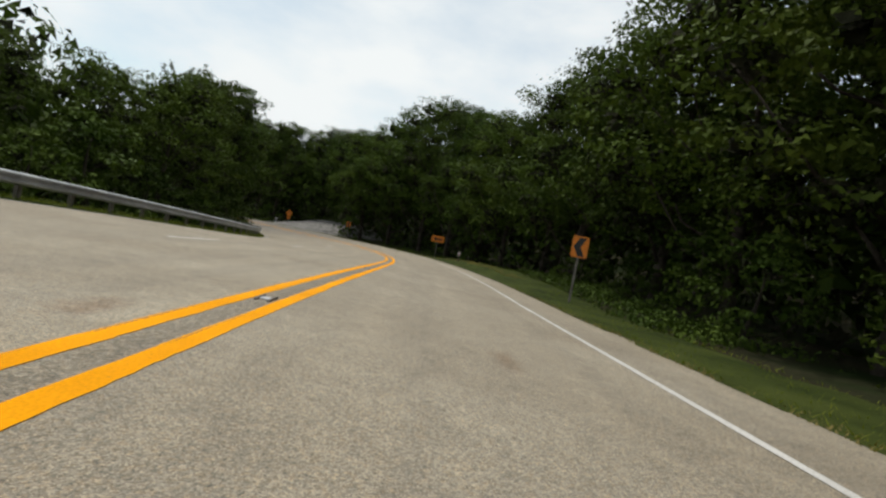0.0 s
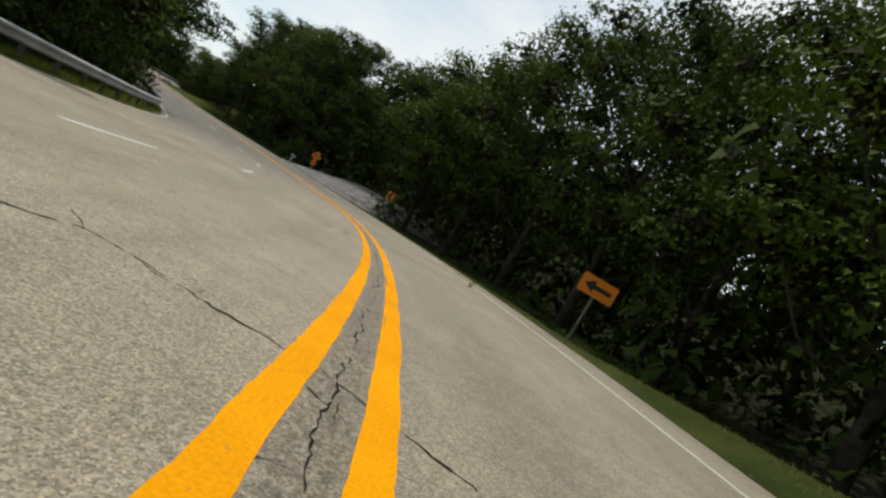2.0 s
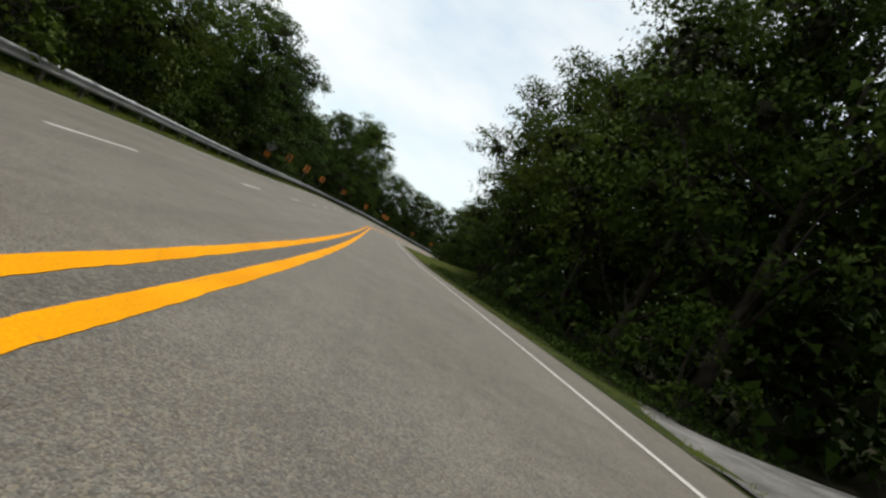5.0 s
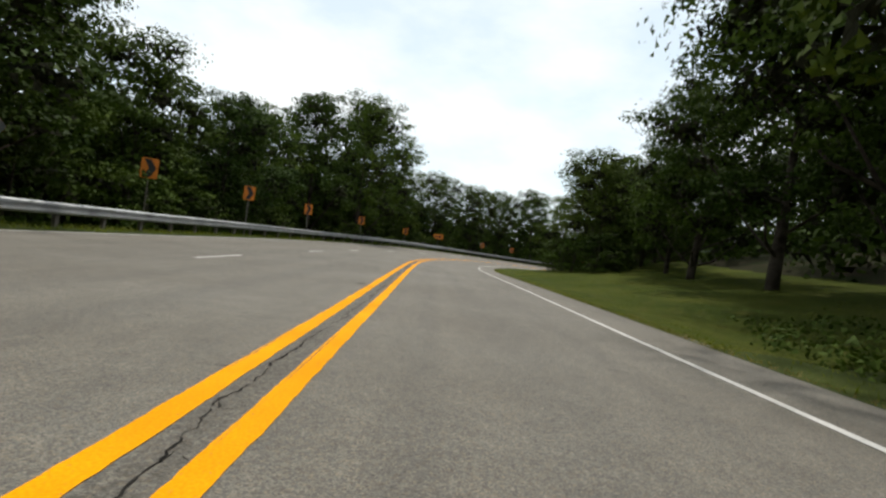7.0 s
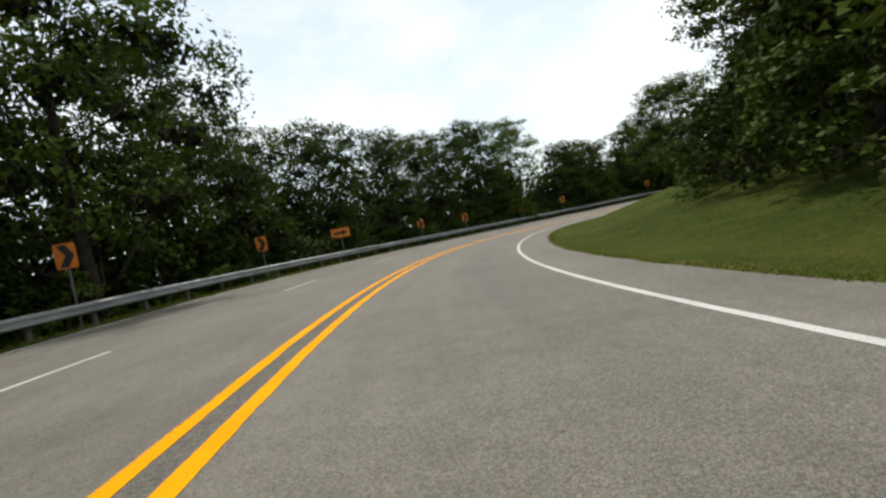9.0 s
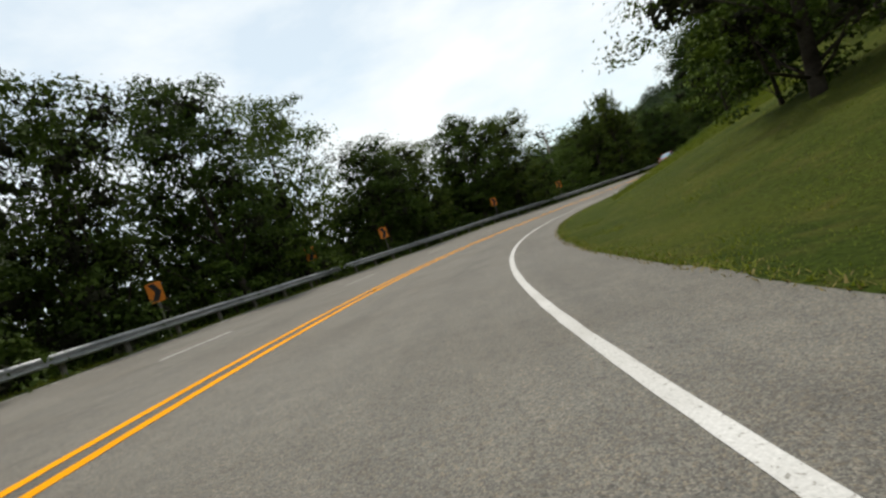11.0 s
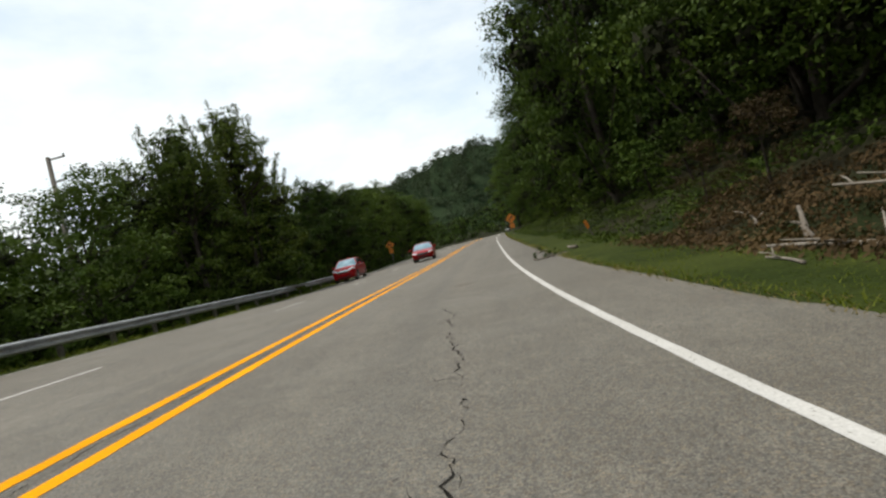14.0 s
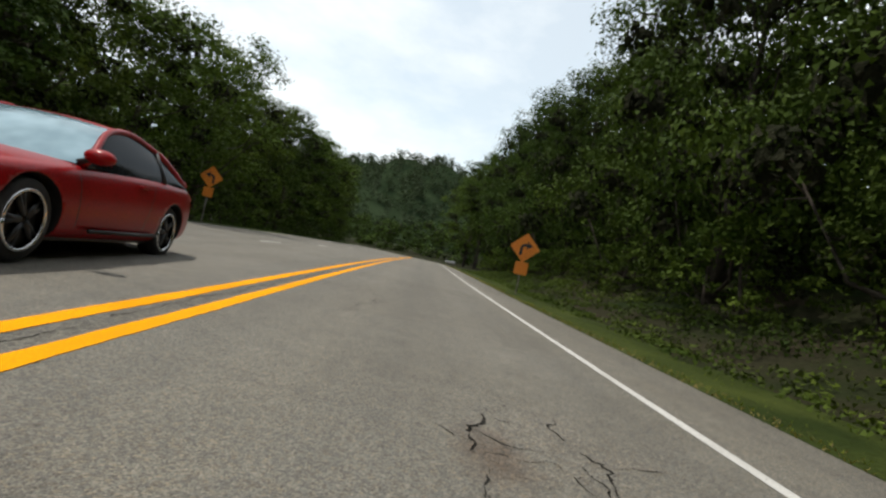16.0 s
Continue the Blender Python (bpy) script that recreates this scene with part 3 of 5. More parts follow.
DASHES = [11, 20, 29.2, 38, 47, 57.5, 68, 78.5, 87.9, 97, 106, 114.5, 123, 132.6, 140.9, 150.3, 159.5, 168, 176, 184.5, 193.4, 201.5, 209.8, 217.8, 227.3, 236.4,
          244.8, 254, 263.6, 272.6, 281.7, 290.8, 300, 309, 318, 327, 336]
for c in DASHES:
    d = float(np.interp(c, [112, 128, 143, 155], [-3.555, -3.93, -3.9, -3.6]))
    v, f, u = ribbon(c - 1.2, c + 1.2, [ragged(d - 0.055, c, 0.006), ragged(d + 0.055, c + 0.5, 0.006)], 0.004, 0.1)
    part("lane_dash", mesh_of("lane_dash", v, f, WHITE, True, u), None, road)


# ---- guard rail ----
def rail_d(s):
    return float(np.interp(s, [-40, 66, 96, 240, 258, 264.5], [-8.55, -8.6, -8.85, -8.85, -8.9, -9.9]))


def rail_top(s):
    return float(np.interp(s, [-40, 250, 257, 264.5], [0.68, 0.68, 0.62, 0.10]))


def ground_top(s, d):
    """Height of the verge's surface."""
    return float(land(s, d)[2]) + 0.03


def w_beam(s0, s1):
    """One length of corrugated steel beam."""
    prof = [(0.0, 0.0), (0.035, -0.012), (0.083, -0.045), (0.083, -0.095), (0.02, -0.135), (0.02, -0.175), (0.083, -0.215), (0.083, -0.265), (0.035, -0.298), (0.0, -0.31)]
    ss = np.linspace(s0, s1, max(2, int((s1 - s0) / 0.95) + 1))
    verts, m = [], len(prof)
    for s in ss:
        for off, drop in prof:
            verts.append(spot(s, rail_d(s) + off, rail_top(s) + drop))
        for off, drop in prof:
            verts.append(spot(s, rail_d(s) + off - 0.006, rail_top(s) + drop))
    faces, w = [], 2 * m
    for i in range(len(ss) - 1):
        for j in range(m - 1):
            faces.append((i * w + j, (i + 1) * w + j, (i + 1) * w + j + 1, i * w + j + 1))
            faces.append((i * w + m + j, i * w + m + j + 1, (i + 1) * w + m + j + 1, (i + 1) * w + m + j))
        faces.append((i * w, i * w + m, (i + 1) * w + m, (i + 1) * w))
        faces.append((i * w + m - 1, (i + 1) * w + m - 1, (i + 1) * w + 2 * m - 1, i * w + 2 * m - 1))
    return mesh_of("beam", verts, faces, STEEL)


guard_rail = thing("guard_rail", Matrix(), "galvanised steel guard rail on posts along the outer lane", "guard rail")
for s in np.arange(-34.0, 264.0, 7.62):
    part("beam", w_beam(s, min(s + 7.66, 264.4)), None, guard_rail)
pbm = bmesh.new()
box(pbm, -0.05, -0.07, -0.6, 0.05, 0.07, 0.66, 0.008)
post_mesh = part("post", pbm, RUSTED, guard_rail).data
bbm = bmesh.new()
box(bbm, 0.0, -0.05, -0.16, 0.14, 0.05, 0.16, 0.008)
first_post = [o for o in guard_rail.children if o.name.startswith("post")][0]
block = part("spacer_block", bbm, RUSTED, guard_rail)
for n, s in enumerate(np.arange(-33.0, 258.0, 1.905)):
    a = first_post if n == 0 else new("post", post_mesh)
    c = block if n == 0 else new("spacer_block", block.data)
    a.parent = c.parent = guard_rail
    at = spot(s, rail_d(s) - 0.2)
    a.matrix_world = pose(*at, 0, 0, heading(s))
    up = spot(s, rail_d(s) - 0.15, rail_top(s) - 0.155)
    c.matrix_world = pose(*up, 0, 0, heading(s))


far_rail = thing("guard_rail", Matrix(), "short pale guard rail at the far bend", "guard rail")
for s in (316.0, 323.0):
    ss = np.linspace(s, s + 7.0, 5)
    v = [spot(q, 5.4 + o, z) for q in ss for o, z in ((0.0, 0.40), (-0.05, 0.47), (-0.05, 0.60), (0.0, 0.68), (0.03, 0.68), (0.03, 0.40))]
    f = [(i * 6 + k, i * 6 + (k + 1) % 6, (i + 1) * 6 + (k + 1) % 6, (i + 1) * 6 + k) for i in range(4) for k in range(6)]
    part("beam", mesh_of("beam", v, f, STEEL), None, far_rail)
for s in np.arange(316.5, 330.5, 2.0):
    bm = bmesh.new()
    box(bm, -0.05, -0.05, -0.5, 0.05, 0.05, 0.62, 0.008)
    o = part("post", bm, RUSTED, far_rail)
    o.matrix_world = pose(*spot(s, 5.5), 0, 0, heading(s))


# ---- signs ----
def text_mesh(text, size):
    cu = bpy.data.curves.new("text", "FONT")
    cu.body, cu.size, cu.align_x, cu.align_y, cu.extrude = text, size, "CENTER", "CENTER", 0.002
    ob = bpy.data.objects.new("text", cu)
    scene.collection.objects.link(ob)
    me = bpy.data.meshes.new_from_object(ob.evaluated_get(bpy.context.evaluated_depsgraph_get()))
    bpy.data.objects.remove(ob)
    return me


def stroke(points, width):
    """An outline in x and z of a band along points, with square ends."""
    p = [Vector((x, z)) for x, z in points]
    left, right = [], []
    for i, q in enumerate(p):
        way = (p[min(i + 1, len(p) - 1)] - p[max(i - 1, 0)]).normalized()
        n = Vector((-way.y, way.x)) * width / 2
        left.append(tuple(q + n))
        right.append(tuple(q - n))
    return left + right[::-1]


def band(bm, points, width, y0=-0.006, y1=-0.001):
    """Adds a raised band to bm."""
    one = stroke(points, width)
    n = len(one) // 2
    fr = [bm.verts.new((x, y0, z)) for x, z in one]
    bk = [bm.verts.new((x, y1, z)) for x, z in one]
    for i in range(n - 1):
        j = 2 * n - 1 - i
        bm.faces.new((fr[i], fr[i + 1], fr[j - 1], fr[j]))
    for i in range(2 * n):
        k = (i + 1) % (2 * n)
        bm.faces.new((fr[i], bk[i], bk[k], fr[k]))


def poly(bm, outline, y0=-0.006, y1=-0.001):
    fr = [bm.verts.new((x, y0, z)) for x, z in outline]
    bk = [bm.verts.new((x, y1, z)) for x, z in outline]
    bm.faces.new(fr)
    for i in range(len(fr)):
        k = (i + 1) % len(fr)
        bm.faces.new((fr[i], bk[i], bk[k], fr[k]))


def arc(cx, cz, r, a0, a1, n=12):
    return [(cx + r * math.cos(radians(a0 + (a1 - a0) * i / n)), cz + r * math.sin(radians(a0 + (a1 - a0) * i / n))) for i in range(n + 1)]


SQ = lambda w, h: [(-w / 2, -h / 2), (w / 2, -h / 2), (w / 2, h / 2), (-w / 2, h / 2)]        # noqa: E731
DIA = lambda w: [(0, -w * 0.7071), (w * 0.7071, 0), (0, w * 0.7071), (-w * 0.7071, 0)]           # noqa: E731


def symbol(kind, w, flip):
    """The black sign picture, before the sheet."""
    bm = bmesh.new()
    if kind == "chevron":
        poly(bm, [(-0.16, -0.27), (0.03, -0.27), (0.18, 0.0), (-0.01, 0.0)])
        poly(bm, [(-0.01, 0.0), (0.18, 0.0), (0.03, 0.27), (-0.16, 0.27)])
    elif kind == "arrow":
        poly(bm, [(-0.14, -0.07), (0.46, -0.07), (0.46, 0.07), (-0.14, 0.07)])
        poly(bm, [(-0.47, 0.0), (-0.14, -0.2), (-0.14, 0.2)])
    elif kind == "hairpin":
        band(bm, [(-0.17, -0.24), (-0.17, 0.02)] + arc(0.0, 0.06, 0.17, 180, 0) + [(0.17, -0.06)], 0.10)
        poly(bm, [(0.04, -0.06), (0.17, -0.28), (0.30, -0.06)])
    elif kind == "turn":
        band(bm, [(0.12, -0.28), (0.12, -0.02), (0.09, 0.06), (0.03, 0.09), (-0.06, 0.09)], 0.10)
        poly(bm, [(-0.06, -0.05), (-0.06, 0.23), (-0.27, 0.09)])
    for v in bm.verts:
        v.co.x *= (-1 if flip else 1) * w
        v.co.z *= w
    if flip:
        bmesh.ops.reverse_faces(bm, faces=bm.faces[:])
    return bm


def road_sign(kind, s, d, centre, turn, label, flip=False, plaque="", lean=0.0, scale=1.0, group=""):
    """A sign on a post; turn: degrees by which its face is turned away from the oncoming driver."""
    base = land(s, d)
    top = float(spot(s, 0.0)[2]) + centre - base[2]
    sign = thing("road_sign", pose(*base, 0, lean, heading(s) + turn), label, "road sign", group)
    bm = bmesh.new()
    box(bm, -0.03, -0.006, -0.5, 0.03, 0.034, top + 0.1, 0.004)
    part("post", bm, RUSTED, sign)
    outline = {"chevron": SQ(0.46 * scale, 0.61 * scale), "arrow": SQ(1.22 * scale, 0.61 * scale)}.get(kind, DIA(0.76 * scale))
    pbm = prism(outline, -0.012, -0.009, 0.03)
    bmesh.ops.translate(pbm, verts=pbm.verts[:], vec=(0, 0, top))
    part("panel", pbm, SIGN_YELLOW, sign, "yellow-orange reflective panel")
    bk = prism([(x * 0.995, z * 0.995) for x, z in outline], -0.0088, -0.0065, 0.03)
    bmesh.ops.translate(bk, verts=bk.verts[:], vec=(0, 0, top))
    part("panel_back", bk, SIGN_BACK, sign, "bare grey metal back")
    sy = symbol(kind, scale, flip)
    bmesh.ops.translate(sy, verts=sy.verts[:], vec=(0, -0.0115, top))
    part("symbol", sy, SIGN_BLACK, sign, "black symbol")
    if plaque:
        z = top - 0.76 * scale * 0.7071 - 0.2
        pl = prism(SQ(0.46, 0.46), -0.012, -0.009, 0.02)
        bmesh.ops.translate(pl, verts=pl.verts[:], vec=(0, 0, z))
        pl = part("speed_plaque", pl, SIGN_YELLOW, sign, "small square yellow plaque")
        if plaque != "-":
            me = text_mesh(plaque, 0.34)
            me.transform(Matrix.Translation((0, -0.0135, z)) @ Matrix.Rotation(radians(90), 4, "X"))
            me.materials.clear()
            me.materials.append(SIGN_BLACK)
            part("numerals", me, None, pl)
    return sign


road_sign("arrow", 44.6, 6.6, 2.0, -12, "large yellow arrow sign pointing into the bend on a post", scale=0.95)
road_sign("chevron", 14.5, 5.7, 1.67, -8, "yellow chevron sign among the bushes", flip=True, scale=1.02)
road_sign("chevron", 67.0, 6.85, 2.16, -24, "yellow chevron sign on a thin post at the verge", flip=True, scale=1.15)
road_sign("hairpin", 83.2, 7.36, 2.21, -15, "yellow diamond hairpin bend sign with speed plaque", plaque="20")
road_sign("hairpin", 92.5, -10.3, 2.2, 12, "yellow diamond hairpin bend sign behind the guard rail", flip=False, plaque="-")
road_sign("hairpin", 124.0, -10.2, 2.3, 180, "diamond road sign seen from its grey back", plaque="-")
road_sign("turn", 278.9, -8.9, 2.1, 10, "yellow diamond bend sign with plaque at the roadside", plaque="-")
road_sign("turn", 272.3, 5.25, 1.7, -8, "yellow diamond bend sign with plaque under the trees", flip=True, plaque="-")
for s, d, h in [(130.3, -9.8, 2.3), (138.5, -9.4, 2.4), (147.6, -9.5, 2.42), (157.4, -9.4, 2.5), (167.4, -9.9, 2.3), (184.0, -9.9, 2.3), (190.3, -9.9, 2.3), (199.2, -9.9, 2.35),
                (205.5, -9.5, 2.48), (220.8, -10.2, 2.55), (231.0, -9.2, 2.2)]:
    road_sign("chevron", s, d, h, 24, "yellow chevron sign behind the guard rail of the bend", scale=1.22, group="chevrons of the bend")
road_sign("arrow", 174.3, -9.8, 2.4, 26, "large yellow arrow sign behind the guard rail of the bend", flip=True)


def marker_post(s, d, height, colour, label, lean=0.0, bars=True, wide=0.075):
    base = land(s, d)
    m = thing("marker_post", pose(*base, 0, lean, heading(s)), label, "marker post")
    bm = bmesh.new()
    box(bm, -0.03, -0.01, -0.3, 0.03, 0.01, height * 0.9, 0.004)
    part("stake", bm, POLE_WOOD, m)
    bm = bmesh.new()
    box(bm, -wide, -0.02, height * 0.62, wide, -0.012, height, 0.003)
    part("plate", bm, colour, m)
    if bars:
        for k in range(3):
            bm = bmesh.new()
            box(bm, -0.05, -0.024, height * (0.67 + 0.11 * k), 0.05, -0.021, height * (0.72 + 0.11 * k))
            part("bar", bm, SIGN_RED, m)
    return m


marker_post(33.5, 4.95, 0.75, SIGN_WHITE, "small white marker post with red bars on the verge")
marker_post(237.3, 6.25, 0.68, SIGN_YELLOW, "leaning wooden stake with a yellow marker plate", -18, False, 0.05)


def grey_post(s, d):
    base = land(s, d)
    g = thing("wooden_post", pose(*base, 0, 6, heading(s)), "weathered grey post with a box head beside the gravel", "post")
    bm = bmesh.new()
    box(bm, -0.05, -0.05, -0.4, 0.05, 0.05, 0.86, 0.008)
    part("stake", bm, SIGN_BACK, g)
    bm = bmesh.new()
    box(bm, -0.2, -0.12, 0.80, 0.2, 0.12, 1.0, 0.03)
    part("box_head", bm, SIGN_BACK, g)


grey_post(82.9, 5.0)


# ---- pieces on the road ----
def road_stud(s):
    st = thing("road_stud", pose(*spot(s, 0.0, 0.0), 0, 0, heading(s)), "worn metal road stud between the yellow lines", "road stud", "road studs")
    bm = bmesh.new()
    for sx in (-1, 1):
        box(bm, sx * 0.058 - 0.012, -0.14, -0.01, sx * 0.058 + 0.012, 0.14, 0.022, 0.006)
    part("casting", bm, RUSTED, st, "rusty steel casting")
    bm = bmesh.new()
    box(bm, -0.045, -0.05, -0.005, 0.045, 0.05, 0.016, 0.008)
    part("reflector", bm, SIGN_BACK, st, "dirty grey reflector")


for s in (4.6, 12.5, 20.8, 48.8, 127.0, 137.1, 161.0, 186.0):
    road_stud(s)


def crack_strip(rng, points, width, wander):
    """Vertices and faces of one wandering, broken crack along points in road coordinates."""
    p = np.asarray(points, float)
    t = np.concatenate([[0], np.cumsum(np.hypot(*np.diff(p, axis=0).T))])
    q = np.arange(0, t[-1], 0.03)
    c = np.stack([np.interp(q, t, p[:, 0]), np.interp(q, t, p[:, 1])], -1)
    for amp, span in ((0.10, 15), (0.035, 4)):
        c += np.stack([np.convolve(rng.normal(0, 1, len(q) + span - 1), np.ones(span) / span, "valid") for _ in range(2)], -1) * amp * wander * math.sqrt(span) * 0.5
    way = np.gradient(c, axis=0)
    n = np.stack([-way[:, 1], way[:, 0]], -1) / (np.hypot(way[:, 0], way[:, 1])[:, None] + 1e-6)
    rough = np.convolve(rng.normal(0, 1, len(q) + 8), np.ones(9) / 9, "valid") * 2.0
    w = width * np.clip(0.7 + 0.5 * rough + rng.normal(0, 0.35, len(q)), 0.0, 2.0)
    w *= np.clip(np.minimum(q, q[-1] - q) / 0.15, 0.1, 1)
    verts = np.empty((2 * len(q), 3))
    verts[0::2], verts[1::2] = spot(*(c + n * w[:, None] / 2).T, 0.0025), spot(*(c - n * w[:, None] / 2).T, 0.0025)
    faces = [(2 * i, 2 * i + 1, 2 * i + 3, 2 * i + 2) for i in range(len(q) - 1) if w[i] + w[i + 1] > 0.25 * width]
    return [tuple(v) for v in verts], faces, c


def crack(points, width, seed, wander=1.0, twigs=4):
    """A crack with side branches."""
    rng = np.random.default_rng(seed)
    v, f, c = crack_strip(rng, points, width, wander)
    pieces = [(v, f)]
    for _ in range(twigs):
        i = int(rng.integers(0, len(c)))
        a, ln = rng.uniform(0, 6.28), rng.uniform(0.12, 0.5)
        end = c[i] + ln * np.array([math.cos(a), math.sin(a)])
        v, f, _c = crack_strip(rng, [c[i], (c[i] + end) / 2 + rng.normal(0, 0.04, 2), end], width * 0.7, wander * 0.6)
        pieces.append((v, f))
    part("crack", mesh_of("crack", *joined(pieces), CRACK), None, road)


def bowed_crack(s0, d0, s1, d1, bow, seed):
    """A crack between two places on the road, bent sideways by bow metres half way."""
    ln = math.hypot(s1 - s0, d1 - d0)
    mid = ((s0 + s1) / 2 - bow * (d1 - d0) / ln, (d0 + d1) / 2 + bow * (s1 - s0) / ln)
    crack([(s0, d0), mid, (s1, d1)], 0.0105, seed)


crack([(11.3, -3.4), (11.3, -1.9), (11.0, -0.5), (10.9, 0.5), (10.4, 1.2), (10.5, 1.9), (10.8, 2.9)], 0.011, 0, 0.5)
crack([(33.2, -2.3), (33.2, -1.4), (33.4, -1.19), (33.3, -0.71), (33.2, -0.25), (33.1, 0.0), (32.95, 0.25), (32.8, 0.5), (32.5, 0.9)], 0.013, 2, 0.35, 7)
crack([(40.6, -1.5), (40.7, -1.08), (41.1, -1.01), (41.9, -0.92), (42.4, -0.7)], 0.011, 3, 0.4)
crack([(58.0, -0.4), (58.1, 0.27), (58.4, 0.85), (58.3, 1.75), (58.5, 2.6)], 0.009, 22, 0.5)
crack([(74.0, -0.95), (74.2, -0.86), (74.6, -0.79), (75.2, -0.78), (75.7, -0.7)], 0.010, 30, 0.5)
crack([(123.0, -1.76), (123.4, -1.8), (123.6, -1.65), (123.3, -1.4), (122.5, -1.27), (122.2, -0.83), (122.1, -0.08)], 0.009, 5, 0.6)
crack([(186.4, 2.6), (186.0, 2.55), (184.8, 2.51), (184.0, 2.4), (183.6, 2.3)], 0.011, 6, 0.8, 6)
crack([(184.1, 2.72), (183.7, 2.67), (183.5, 2.5), (183.3, 2.34)], 0.011, 26, 0.6)
crack([(183.1, 3.42), (182.95, 3.2), (182.9, 3.0), (182.9, 2.6), (183.0, 2.3)], 0.013, 7, 0.5, 6)
crack([(192.0, 2.0), (191.85, 1.85), (191.6, 1.63)], 0.012, 27, 0.7)
crack([(209.4, 2.4), (208.6, 2.25), (207.7, 2.21), (206.9, 2.24), (206.4, 2.18), (205.8, 2.1)], 0.013, 9, 0.7, 8)
crack([(210.4, 0.72), (209.1, 0.66), (208.2, 0.7), (207.3, 0.64), (206.0, 0.5)], 0.010, 8, 0.5)
crack([(208.9, 1.2), (209.5, 1.35), (209.9, 1.3)], 0.009, 34, 0.9, 6)
crack([(208.2, 1.6), (208.9, 1.75), (209.3, 1.7)], 0.009, 35, 0.9, 6)
crack([(216.4, 2.25), (215.8, 2.1), (215.4, 2.13), (214.8, 2.4), (214.3, 2.63), (213.9, 2.6)], 0.013, 10, 0.8, 7)
crack([(216.9, 1.4), (216.5, 1.75), (216.2, 2.1)], 0.009, 36, 0.8, 5)
crack([(227.6, 2.05), (226.7, 2.11), (225.2, 2.15), (223.5, 2.27), (222.4, 2.17), (221.5, 2.2)], 0.012, 11, 0.7, 8)
crack([(239.2, 1.0), (239.2, 1.37), (239.05, 1.65), (239.2, 1.95), (239.3, 2.3)], 0.012, 12, 0.4)
crack([(252.0, 2.2), (251.2, 2.16), (249.9, 2.14), (249.1, 2.09), (248.1, 2.24), (247.6, 2.25), (246.8, 2.3)], 0.012, 15, 0.7, 8)
crack([(249.4, 0.5), (248.7, 1.2), (248.6, 1.68), (248.6, 2.14)], 0.009, 16, 0.4)
crack([(248.2, 2.3), (248.4, 2.8), (248.5, 3.3)], 0.008, 17, 0.4)
crack([(257.0, 2.02), (256.6, 2.0), (256.3, 2.06), (256.0, 2.0)], 0.014, 13, 0.9, 9)
crack([(256.75, 2.42), (256.5, 2.5), (256.2, 2.45)], 0.012, 14, 0.9, 6)
crack([(126.5, -3.02), (126.1, -2.03), (126.0, -1.7), (125.7, -0.85), (125.5, -0.3)], 0.008, 40, 0.5, 3)
crack([(124.5, -1.8), (125.0, -1.76), (125.5, -1.74)], 0.008, 41, 0.6, 3)
crack([(127.7, -1.7), (127.75, -1.5), (127.7, -1.33)], 0.010, 42, 0.9, 5)
crack([(127.3, -1.05), (127.3, -0.85), (127.15, -0.55)], 0.010, 43, 0.9, 6)
crack([(141.9, -1.93), (141.5, -1.41), (141.3, -0.9), (141.2, -0.45)], 0.008, 44, 0.5, 3)
crack([(q, -4.2 + 0.06 * math.sin(q * 0.9) - 0.035 * max(0.0, q - 132)) for q in np.arange(118, 152, 1.5)], 0.006, 45, 0.5, 10)
bowed_crack(17, 0.6, 17, 2.6, -0.3, 21)
bowed_crack(146, -6.4, 158, -6.3, 0.25, 24)
bowed_crack(193.3, 2.3, 193.1, 2.65, 0.0, 28)
bowed_crack(197.7, 3.59, 197.3, 3.9, 0.0, 29)
bowed_crack(198.7, 3.9, 198.0, 2.2, 0.07, 18)
bowed_crack(138.4, 1.0, 138.3, 1.5, 0.0, 4)
bowed_crack(262.5, 1.0, 259.5, 1.0, -0.2, 19)


for a0, a1, wide in ((30, 62, 0.009), (70, 82, 0.009), (100, 142, 0.012), (196, 266, 0.009)):
    crack([(q, 0.03 * math.sin(q * 0.7)) for q in np.arange(a0, a1, 2.0)], wide, int(a0), 0.4, int((a1 - a0) * 1.8))


def scab(s, d, long_, wide, seed):
    """A shallow dark pit with a torn edge, where the top of the asphalt has broken away."""
    rng = np.random.default_rng(seed)
    n = 18
    t = np.arange(n) * 2 * math.pi / n
    q = rng.uniform(0.55, 1.1, n)
    rim = spot(s + long_ * q * np.cos(t), d + wide * q * np.sin(t), 0.004)
    inner = spot(s + 0.55 * long_ * q * np.cos(t), d + 0.55 * wide * q * np.sin(t), 0.006)
    v = np.concatenate([rim, inner])
    f = [(k, (k + 1) % n, n + (k + 1) % n, n + k) for k in range(n)] + [tuple(range(n, 2 * n))]
    part("pit", mesh_of("pit", v, f, CRACK), None, road)


for n, (s, d, long_, wide) in enumerate(((126.95, -2.97, 0.13, 0.13), (127.15, -3.5, 0.07, 0.10), (128.65, -4.1, 0.07, 0.13), (128.8, -3.6, 0.06, 0.16), (128.0, -3.3, 0.05, 0.06), (126.3, -1.0, 0.10, 0.05), (126.15, -0.72, 0.05, 0.10),
                                         (120.85, -0.38, 0.10, 0.10), (127.9, -1.38, 0.07, 0.06), (135.6, -1.22, 0.10, 0.05), (136.1, -1.08, 0.08, 0.04), (136.5, -0.89, 0.07, 0.04), (134.4, -1.44, 0.09, 0.04), (134.4, -1.9, 0.08, 0.04), (136.9, -0.71, 0.07, 0.03))):
    scab(s, d, long_, wide, 90 + n)


